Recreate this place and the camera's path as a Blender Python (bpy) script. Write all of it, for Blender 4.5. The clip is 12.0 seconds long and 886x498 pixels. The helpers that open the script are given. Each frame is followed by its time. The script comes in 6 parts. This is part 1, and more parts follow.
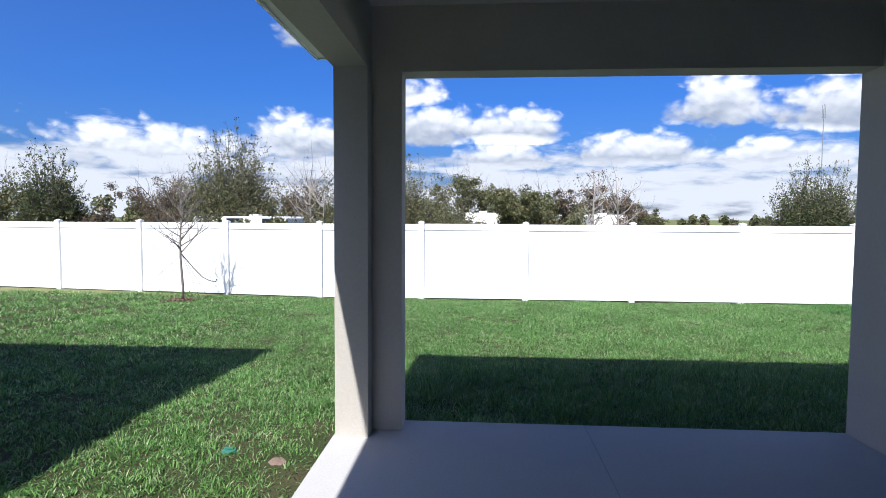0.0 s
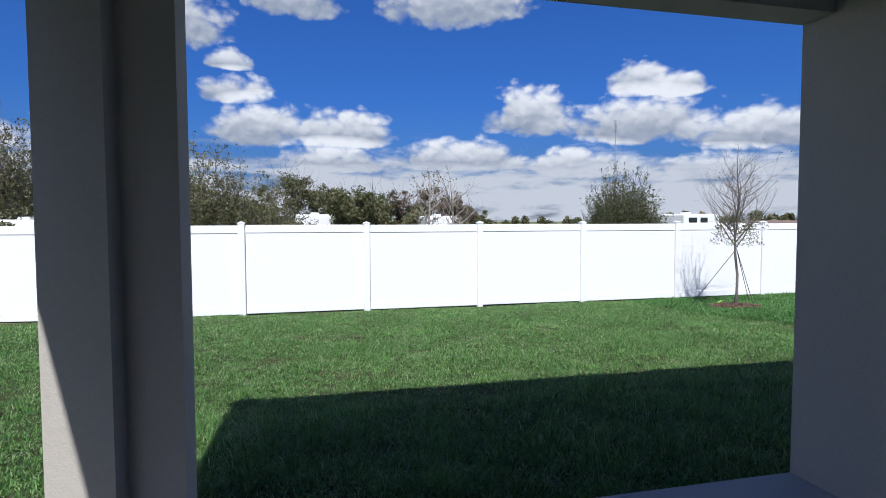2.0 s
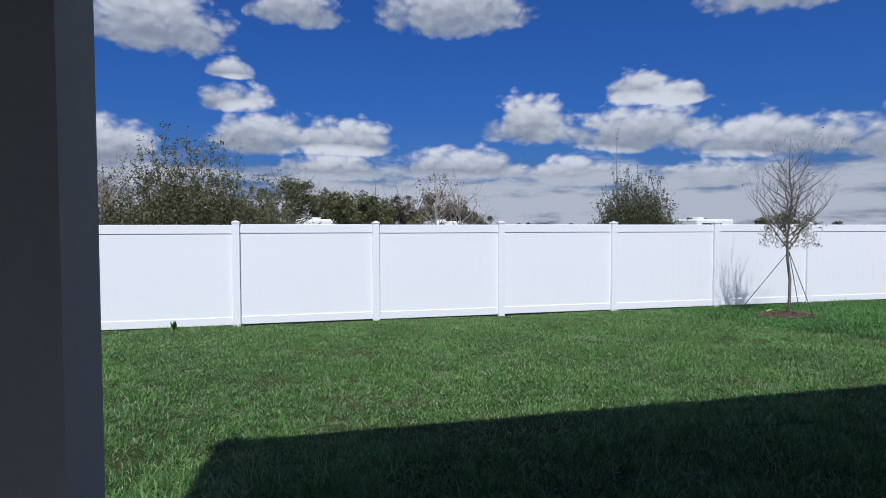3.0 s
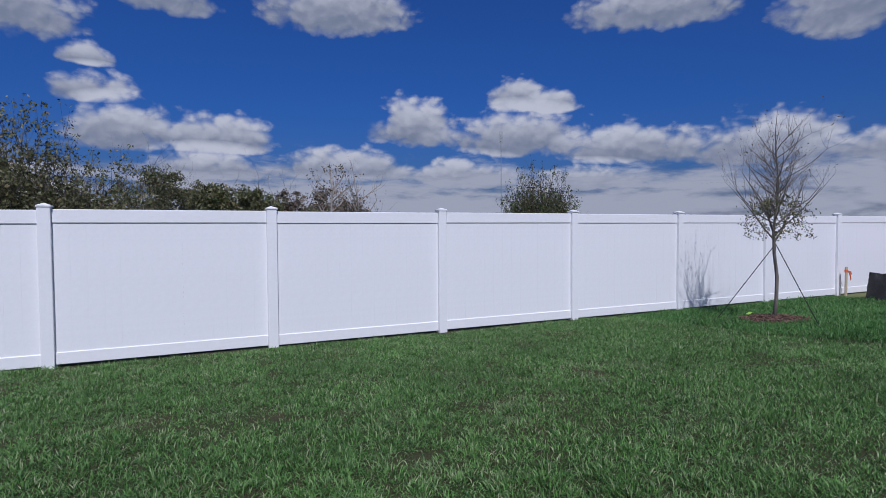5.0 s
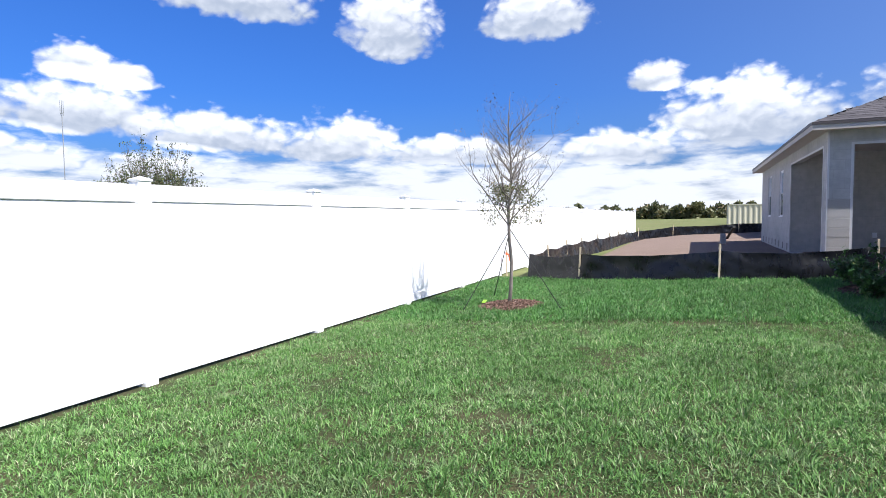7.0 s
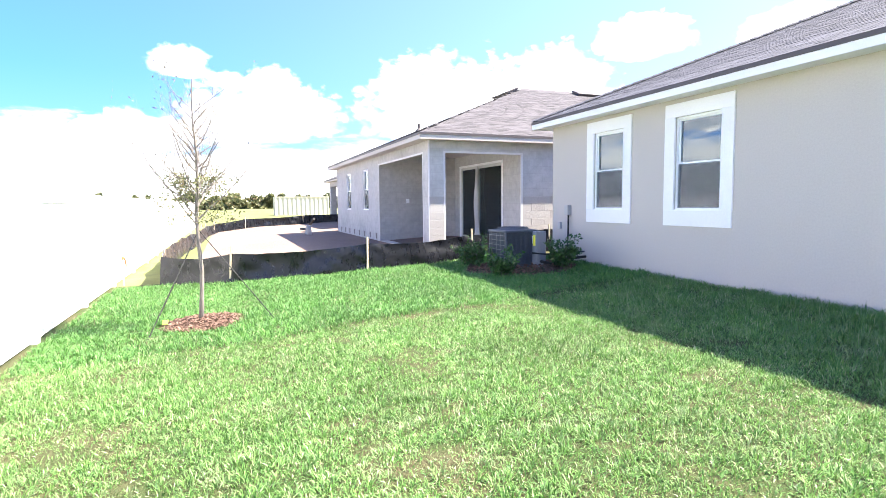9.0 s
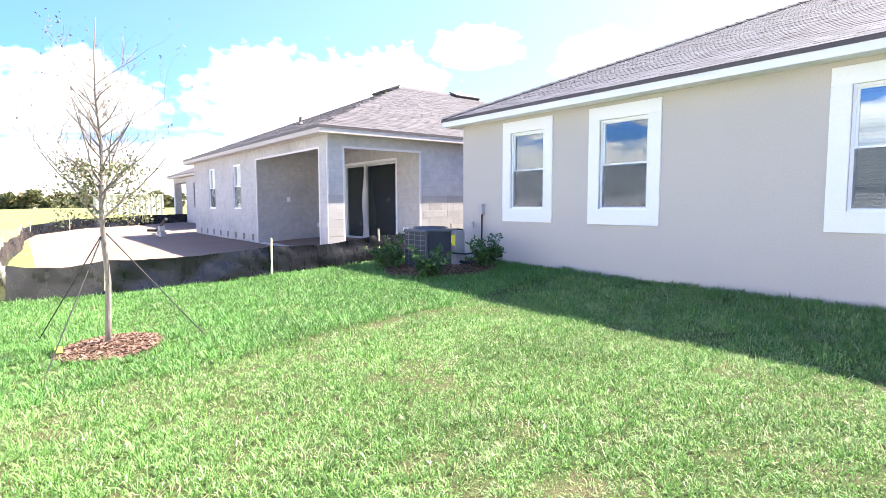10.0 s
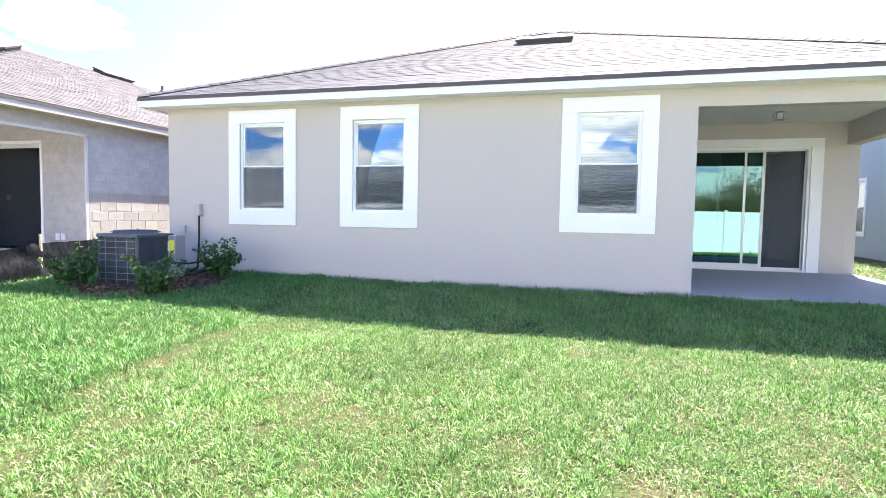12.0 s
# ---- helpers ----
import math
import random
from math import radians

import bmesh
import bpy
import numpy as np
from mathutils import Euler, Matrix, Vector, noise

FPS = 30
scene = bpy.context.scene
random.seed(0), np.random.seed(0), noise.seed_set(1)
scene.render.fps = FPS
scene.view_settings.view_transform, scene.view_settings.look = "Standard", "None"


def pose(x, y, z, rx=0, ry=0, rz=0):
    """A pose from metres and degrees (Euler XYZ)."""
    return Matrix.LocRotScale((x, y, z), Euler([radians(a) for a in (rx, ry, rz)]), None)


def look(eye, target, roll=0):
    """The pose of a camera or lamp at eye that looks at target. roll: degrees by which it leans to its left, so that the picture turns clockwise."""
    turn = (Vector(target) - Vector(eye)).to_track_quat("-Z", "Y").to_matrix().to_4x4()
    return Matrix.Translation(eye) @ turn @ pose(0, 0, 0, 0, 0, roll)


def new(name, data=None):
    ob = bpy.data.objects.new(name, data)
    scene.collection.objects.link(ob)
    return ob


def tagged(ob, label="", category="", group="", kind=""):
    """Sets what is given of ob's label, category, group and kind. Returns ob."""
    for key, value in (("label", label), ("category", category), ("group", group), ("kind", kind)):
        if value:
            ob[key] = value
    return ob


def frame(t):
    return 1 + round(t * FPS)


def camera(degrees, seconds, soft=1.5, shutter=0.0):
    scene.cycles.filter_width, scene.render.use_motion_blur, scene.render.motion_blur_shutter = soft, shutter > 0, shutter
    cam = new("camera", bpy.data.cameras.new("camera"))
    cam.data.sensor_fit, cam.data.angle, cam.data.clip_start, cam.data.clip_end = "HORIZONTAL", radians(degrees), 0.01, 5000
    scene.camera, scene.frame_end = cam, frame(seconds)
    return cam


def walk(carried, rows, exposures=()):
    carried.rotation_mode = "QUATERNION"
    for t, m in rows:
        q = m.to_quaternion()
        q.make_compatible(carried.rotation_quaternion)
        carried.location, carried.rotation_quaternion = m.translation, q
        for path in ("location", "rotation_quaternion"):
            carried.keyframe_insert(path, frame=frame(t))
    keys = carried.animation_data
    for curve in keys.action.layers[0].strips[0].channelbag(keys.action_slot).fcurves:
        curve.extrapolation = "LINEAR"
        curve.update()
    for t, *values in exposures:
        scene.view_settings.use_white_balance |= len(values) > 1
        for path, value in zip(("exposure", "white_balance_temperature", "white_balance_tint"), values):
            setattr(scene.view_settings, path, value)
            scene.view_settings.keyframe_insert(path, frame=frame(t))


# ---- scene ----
cam = camera(77.2, 12.0, soft=0.65)
PATH = [
    (0, (-2.678, -4.144, 1.544), (-2.807, -2.151, 1.434), 0.3),
    (0.5, (-2.63, -3.957, 1.538), (-2.528, -1.963, 1.434), 0.3),
    (1, (-2.645, -3.656, 1.475), (-2.505, -1.663, 1.376), 0.2),
    (1.5, (-2.676, -3.226, 1.458), (-2.320, -1.260, 1.355), 0.15),
    (2, (-2.720, -2.628, 1.475), (-2.255, -0.685, 1.376), -0.15),
    (2.5, (-2.767, -2.015, 1.40), (-2.305, -0.071, 1.319), -0.1),
    (4.5, (-2.711, 0.611, 1.188), (-2.109, 2.518, 1.14), -0.4),
    (5, (-2.637, 1.377, 1.148), (-1.789, 3.187, 1.081), -0.4),
    (5.5, (-2.661, 2.208, 1.109), (-1.469, 3.812, 1.03), -0.5),
    (6, (-2.583, 3.001, 1.096), (-1.015, 4.238, 0.999), -0.5),
    (6.5, (-2.515, 3.822, 1.086), (-0.803, 4.852, 0.985), -0.7),
    (8.3, (-2.507, 5.79, 1.156), (-0.512, 5.741, 1.017), -0.5),
    (8.5, (-2.36, 6.086, 1.172), (-0.378, 5.859, 1.032), -0.8),
    (9, (-1.887, 6.733, 1.2), (-0.029, 6.01, 1.039), -0.5),
    (9.5, (-1.356, 7.26, 1.169), (0.347, 6.223, 1.014), -0.2),
    (10, (-0.726, 7.741, 1.169), (0.86, 6.533, 1.007), -0.1),
    (10.5, (-0.107, 8.089, 1.096), (1.302, 6.678, 0.948), 0.2),
    (11, (0.402, 8.227, 1.097), (1.511, 6.569, 0.951), 0.4),
    (11.5, (0.864, 8.282, 1.106), (1.691, 6.467, 0.959), 0.6),
    (12, (1.276, 8.31, 1.028), (1.81, 6.387, 0.909), 1.0),
]
walk(cam, [(t, look(eye, target, roll)) for t, eye, target, roll in PATH],
     exposures=[(0, 1.05, 6100, 10), (1, 0.62, 6100, 10), (2, 0.52, 6000, 10), (2.7, 0.28, 5900, 10), (4.3, -0.33, 5650, 17), (5.0, -0.27, 5650, 17), (5.5, -0.03, 5700, 16), (6.0, 0.2, 5900, 14),
                (6.5, 0.60, 6000, 11), (6.7, 0.85, 6100, 10), (8.3, 2.72, 6900, 10), (9.0, 2.92, 7000, 10), (9.5, 2.94, 7050, 11), (10.5, 2.9, 7100, 11), (11.0, 2.84, 7100, 11), (12.0, 3.05, 7200, 10)])

# ---------------------------------------------------------------- light
SUN_TRAVEL = Vector((0.62, 2.40, -3.2)).normalized()
sun_data = bpy.data.lights.new("sun", "SUN")
sun_data.energy, sun_data.angle, sun_data.color = 4.0, radians(0.53), (1.0, 0.95, 0.88)
sun = new("sun", sun_data)
sun.matrix_world = Matrix.Translation((-20, -60, 80)) @ SUN_TRAVEL.to_track_quat("-Z", "Y").to_matrix().to_4x4()

world = bpy.data.worlds.new("sky")
scene.world = world
world.use_nodes = True
wt = world.node_tree
wt.nodes.clear()


def wnode(kind, **settings):
    n = wt.nodes.new(kind)
    for key, value in settings.items():
        if key == "op":
            n.operation = value
        elif key == "clamp":
            n.use_clamp = value
    return n


def wmath(op, a, b=None, c=None, clamp=False):
    n = wnode("ShaderNodeMath", op=op, clamp=clamp)
    for i, v in enumerate((a, b, c)):
        if v is None:
            continue
        if isinstance(v, (int, float)):
            n.inputs[i].default_value = v
        else:
            wt.links.new(v, n.inputs[i])
    return n.outputs[0]


sky = wt.nodes.new("ShaderNodeTexSky")
sky.sky_type, sky.sun_disc = "NISHITA", False
sky.sun_elevation = math.asin(-SUN_TRAVEL.z)
sky.sun_rotation = math.atan2(-SUN_TRAVEL.x, -SUN_TRAVEL.y)
sky.altitude, sky.air_density, sky.dust_density, sky.ozone_density = 0, 1.0, 2.8, 3.0

coord = wt.nodes.new("ShaderNodeTexCoord")
split = wt.nodes.new("ShaderNodeSeparateXYZ")
wt.links.new(coord.outputs["Generated"], split.inputs[0])
az = wmath("MULTIPLY", wmath("ARCTAN2", split.outputs[0], split.outputs[1]), 180 / math.pi)
el = wmath("MULTIPLY", wmath("ARCSINE", split.outputs[2]), 180 / math.pi)
flat = wt.nodes.new("ShaderNodeCombineXYZ")
wt.links.new(az, flat.inputs[0])
wt.links.new(wmath("MULTIPLY", el, 1.5), flat.inputs[1])


streak = wt.nodes.new("ShaderNodeCombineXYZ")
wt.links.new(wmath("MULTIPLY", az, 0.45), streak.inputs[0])
wt.links.new(wmath("MULTIPLY", el, 1.9), streak.inputs[1])


def wnoise(scale, detail, rough, offset=0.0, source=None):
    n = wt.nodes.new("ShaderNodeTexNoise")
    n.noise_dimensions = "3D"
    n.inputs["Scale"].default_value, n.inputs["Detail"].default_value, n.inputs["Roughness"].default_value = scale, detail, rough
    shift = wt.nodes.new("ShaderNodeVectorMath")
    shift.operation = "ADD"
    shift.inputs[1].default_value = (offset, offset * 0.7, offset * 0.3)
    wt.links.new((source or flat).outputs[0], shift.inputs[0])
    wt.links.new(shift.outputs[0], n.inputs["Vector"])
    return n.outputs["Fac"]


billow = wnoise(0.27, 4.0, 0.5)
fine = wnoise(0.42, 6.0, 0.55, 11.0)
# single cumulus clouds: azimuth, elevation of the base, half width, height, in degrees
CLOUDS = [
    (-13.7, 17.3, 6.2, 4.8), (-7.2, 14.6, 1.9, 1.5), (-6.7, 11.8, 3.4, 2.0), (-1.1, 20.3, 4.3, 3.2), (14.7, 20.4, 7.4, 4.4), (45.9, 19.6, 7.4, 4.0),
    (32.6, 12.5, 2.9, 2.6), (36.5, 12.0, 2.5, 1.8), (22.5, 9.6, 4.3, 3.6), (32.9, 8.5, 7.6, 3.4), (44.1, 7.2, 6.8, 2.9), (55.5, 6.7, 6.6, 3.2),
    (66.2, 6.0, 7.0, 2.4), (73.4, 5.2, 2.4, 1.1), (-4.4, 8.3, 4.6, 3.2), (3.2, 8.2, 5.4, 2.9), (2.4, 5.5, 5.6, 2.2),
    (-18.7, 6.6, 5.0, 3.4), (15, 5.8, 7.4, 2.5), (27.3, 4.9, 6.0, 2.4), (38.7, 4.5, 6.6, 1.9),
    (60.4, 17.5, 4.6, 5.8), (75, 18.5, 5.1, 4.4), (86.5, 12.3, 2.8, 2.0), (79.7, 6.6, 2.2, 1.3)]
BANKS = [(94, 7.6, 7.4, 4.8), (83, 5.7, 6.0, 2.6), (131, 14.2, 4.4, 3.0),
         (112, 8.0, 9.0, 6.4), (122, 9.2, 6.6, 5.4), (143, 13.0, 4.4, 3.4), (-55, 7.0, 12.0, 4.0), (-80, 12.0, 9.0, 5.0), (165, 14.0, 10.0, 6.0),
         (-130, 16.0, 14.0, 6.0), (-31, 5.0, 9.5, 3.4)]
cover, tops = None, None
for a0, e0, w, h in CLOUDS + BANKS:
    w, h = w * 1.12, h * 1.15
    dx = wmath("MULTIPLY", wmath("SUBTRACT", az, float(a0)), 1.0 / w)
    dy = wmath("MULTIPLY", wmath("SUBTRACT", el, e0), 1.0 / h)
    below = wmath("MULTIPLY", wmath("MINIMUM", dy, 0.0), 2.2)
    dy2 = wmath("ADD", dy, below)
    m = wmath("SUBTRACT", 1.0, wmath("ADD", wmath("MULTIPLY", dx, dx), wmath("MULTIPLY", dy2, dy2)))
    cover = m if cover is None else wmath("MAXIMUM", cover, m)
    lit = wmath("MULTIPLY", dy, wmath("MULTIPLY", wmath("ADD", m, 0.7), 1.2, clamp=True))
    tops = lit if tops is None else wmath("MAXIMUM", tops, lit)
cover = wmath("MAXIMUM", cover, -1.0)


def wpuff(scale, up=0.0):
    """Rounded heads of cumulus: smooth cells over azimuth and elevation."""
    v = wt.nodes.new("ShaderNodeTexVoronoi")
    v.voronoi_dimensions, v.feature = "2D", "SMOOTH_F1"
    v.inputs["Scale"].default_value, v.inputs["Smoothness"].default_value = scale, 0.35
    v.inputs["Detail"].default_value, v.inputs["Roughness"].default_value = 1.0, 0.5
    shift = wt.nodes.new("ShaderNodeVectorMath")
    shift.operation = "ADD"
    shift.inputs[1].default_value = (-0.25 * up, up, 0)
    wt.links.new(wobble.outputs[0], shift.inputs[0])
    wt.links.new(shift.outputs[0], v.inputs["Vector"])
    return wmath("SUBTRACT", 1.0, v.outputs["Distance"])


wobble = wt.nodes.new("ShaderNodeCombineXYZ")
wt.links.new(wmath("ADD", az, wmath("MULTIPLY", wmath("SUBTRACT", billow, 0.5), 3.0)), wobble.inputs[0])
wt.links.new(wmath("ADD", wmath("MULTIPLY", el, 1.4), wmath("MULTIPLY", wmath("SUBTRACT", fine, 0.5), 2.0)), wobble.inputs[1])
puff = wpuff(0.62)
relief = wmath("SUBTRACT", puff, wpuff(0.62, 0.75))
rag = wmath("ADD", wmath("MULTIPLY", wmath("SUBTRACT", billow, 0.43), 1.5), wmath("ADD", wmath("MULTIPLY", wmath("SUBTRACT", puff, 0.50), 0.5), wmath("MULTIPLY", wmath("SUBTRACT", fine, 0.5), 0.9)))
single = wmath("ADD", cover, rag)
# layered broken cloud low over the horizon
low = wnoise(0.30, 6.0, 0.55, 31.0, streak)
layer_in = wmath("SUBTRACT", 1.0, wmath("MULTIPLY", wmath("ABSOLUTE", wmath("SUBTRACT", el, 2.2)), 0.21))
layer = wmath("ADD", wmath("MULTIPLY", layer_in, 0.95), wmath("MULTIPLY", wmath("SUBTRACT", low, 0.47), 2.8))
dense = wmath("MAXIMUM", single, layer)
alpha_node = wt.nodes.new("ShaderNodeMapRange")
alpha_node.interpolation_type = "SMOOTHSTEP"
alpha_node.inputs["From Min"].default_value, alpha_node.inputs["From Max"].default_value = 0.0, 0.75
wt.links.new(dense, alpha_node.inputs["Value"])
shade_in = wmath("ADD", wmath("ADD", wmath("MULTIPLY", wmath("SUBTRACT", tops, 0.42), 1.55), wmath("MULTIPLY", relief, 0.32)), wmath("ADD", wmath("MULTIPLY", wmath("SUBTRACT", fine, 0.5), 0.9), 0.22))
# the heads of the low layer catch the sun too
heads = wmath("SUBTRACT", wmath("MULTIPLY", wmath("SUBTRACT", low, 0.42), 2.0), wmath("MULTIPLY", wmath("MAXIMUM", wmath("SUBTRACT", el, 5.0), 0.0), 0.5))
shade_in = wmath("MAXIMUM", shade_in, wmath("MINIMUM", heads, 0.12))
shade_node = wt.nodes.new("ShaderNodeMapRange")
shade_node.interpolation_type = "SMOOTHSTEP"
shade_node.inputs["From Min"].default_value, shade_node.inputs["From Max"].default_value = -0.75, 0.95
wt.links.new(shade_in, shade_node.inputs["Value"])
shade = shade_node.outputs[0]
cloud_mix = wt.nodes.new("ShaderNodeMix")
cloud_mix.data_type = "RGBA"
cloud_mix.inputs["A"].default_value = (3.5, 4.0, 5.0, 1)
cloud_mix.inputs["B"].default_value = (10.0, 10.0, 10.2, 1)
wt.links.new(shade, cloud_mix.inputs["Factor"])
sky_mix = wt.nodes.new("ShaderNodeMix")
sky_mix.data_type = "RGBA"
wt.links.new(alpha_node.outputs[0], sky_mix.inputs["Factor"])
deep = wt.nodes.new("ShaderNodeMix")
deep.data_type, deep.blend_type = "RGBA", "MULTIPLY"
# the blue is deepest away from the sun and pales towards it
toward = wt.nodes.new("ShaderNodeVectorMath")
toward.operation = "DOT_PRODUCT"
toward.inputs[1].default_value = -SUN_TRAVEL
wt.links.new(coord.outputs["Generated"], toward.inputs[0])
pale = wt.nodes.new("ShaderNodeMapRange")
pale.interpolation_type = "SMOOTHSTEP"
pale.inputs["From Min"].default_value, pale.inputs["From Max"].default_value = -0.30, 0.45
wt.links.new(toward.outputs["Value"], pale.inputs["Value"])
tone = wt.nodes.new("ShaderNodeMix")
tone.data_type = "RGBA"
tone.inputs["A"].default_value, tone.inputs["B"].default_value = (0.30, 0.66, 1.36, 1), (0.62, 0.78, 1.20, 1)
wt.links.new(pale.outputs[0], tone.inputs["Factor"])
wt.links.new(wmath("ADD", wmath("MULTIPLY", el, 0.022), 0.74, clamp=True), deep.inputs["Factor"])
wt.links.new(tone.outputs["Result"], deep.inputs["B"])
wt.links.new(sky.outputs[0], deep.inputs["A"])
wt.links.new(deep.outputs["Result"], sky_mix.inputs["A"])
wt.links.new(cloud_mix.outputs["Result"], sky_mix.inputs["B"])
background = wt.nodes.new("ShaderNodeBackground")
background.inputs["Strength"].default_value = 0.060
wt.links.new(sky_mix.outputs["Result"], background.inputs["Color"])
wout = wt.nodes.new("ShaderNodeOutputWorld")
wt.links.new(background.outputs[0], wout.inputs["Surface"])


# ---------------------------------------------------------------- materials
def material(name, base, rough=0.7, metal=0.0, vary=0.15, scale=6.0, fine_scale=60.0, bump=0.2, bump_scale=120.0, per="", per_amount=0.3,
             second=None, specular=0.4, stretch=None, stain=0.0, bump_dist=0.01):
    """Two scales of colour variation and fine relief; per: 'object' or 'island' for a random tint of each piece."""
    m = bpy.data.materials.new(name)
    m.use_nodes = True
    nt = m.node_tree
    bsdf = nt.nodes["Principled BSDF"]
    bsdf.inputs["Roughness"].default_value, bsdf.inputs["Metallic"].default_value = rough, metal
    bsdf.inputs["Specular IOR Level"].default_value = specular
    tc = nt.nodes.new("ShaderNodeTexCoord")
    vec = tc.outputs["Object"]
    if stretch:
        mp = nt.nodes.new("ShaderNodeMapping")
        mp.inputs["Scale"].default_value = stretch
        nt.links.new(vec, mp.inputs["Vector"])
        vec = mp.outputs[0]

    def tex(s, d=4.0, r=0.55):
        n = nt.nodes.new("ShaderNodeTexNoise")
        n.inputs["Scale"].default_value, n.inputs["Detail"].default_value, n.inputs["Roughness"].default_value = s, d, r
        nt.links.new(vec, n.inputs["Vector"])
        return n.outputs["Fac"]

    def mix(kind, fac, a, b):
        n = nt.nodes.new("ShaderNodeMix")
        n.data_type, n.blend_type = "RGBA", kind
        for sock, v in (("Factor", fac), ("A", a), ("B", b)):
            s = n.inputs[sock]
            if isinstance(v, (int, float)):
                s.default_value = v
            elif isinstance(v, tuple):
                s.default_value = (*v, 1)
            else:
                nt.links.new(v, s)
        return n.outputs["Result"]

    def ramp(v, lo, hi, out0, out1):
        n = nt.nodes.new("ShaderNodeMapRange")
        n.inputs["From Min"].default_value, n.inputs["From Max"].default_value = lo, hi
        n.inputs["To Min"].default_value, n.inputs["To Max"].default_value = out0, out1
        nt.links.new(v, n.inputs["Value"])
        return n.outputs[0]

    other = second if second else tuple(c * (1 - 1.6 * vary) for c in base)
    colour = mix("MIX", ramp(tex(scale), 0.3, 0.7, 0, 1), base, tuple(b * (1 - vary) + o * vary for b, o in zip(base, other)) if not second else other)
    grain = ramp(tex(fine_scale, 3.0), 0.25, 0.75, 1 - vary, 1 + vary * 0.6)
    gray = nt.nodes.new("ShaderNodeCombineColor")
    for i in range(3):
        nt.links.new(grain, gray.inputs[i])
    colour = mix("MULTIPLY", 1.0, colour, gray.outputs[0])
    if stain:
        colour = mix("MIX", ramp(tex(scale * 0.37, 6.0, 0.65), 0.52, 0.75, 0, stain), colour, tuple(c * 0.55 for c in base))
    if per:
        n = nt.nodes.new("ShaderNodeObjectInfo" if per == "object" else "ShaderNodeNewGeometry")
        out = n.outputs["Random" if per == "object" else "Random Per Island"]
        k = ramp(out, 0, 1, 1 - per_amount, 1 + per_amount)
        g2 = nt.nodes.new("ShaderNodeCombineColor")
        for i in range(3):
            nt.links.new(k, g2.inputs[i])
        colour = mix("MULTIPLY", 1.0, colour, g2.outputs[0])
    nt.links.new(colour, bsdf.inputs["Base Color"])
    nt.links.new(ramp(tex(fine_scale * 0.5), 0.3, 0.7, max(rough - 0.08, 0.02), min(rough + 0.08, 1)), bsdf.inputs["Roughness"])
    if bump:
        b = nt.nodes.new("ShaderNodeBump")
        b.inputs["Strength"].default_value, b.inputs["Distance"].default_value = bump, bump_dist
        nt.links.new(tex(bump_scale, 5.0, 0.6), b.inputs["Height"])
        nt.links.new(b.outputs[0], bsdf.inputs["Normal"])
    return m


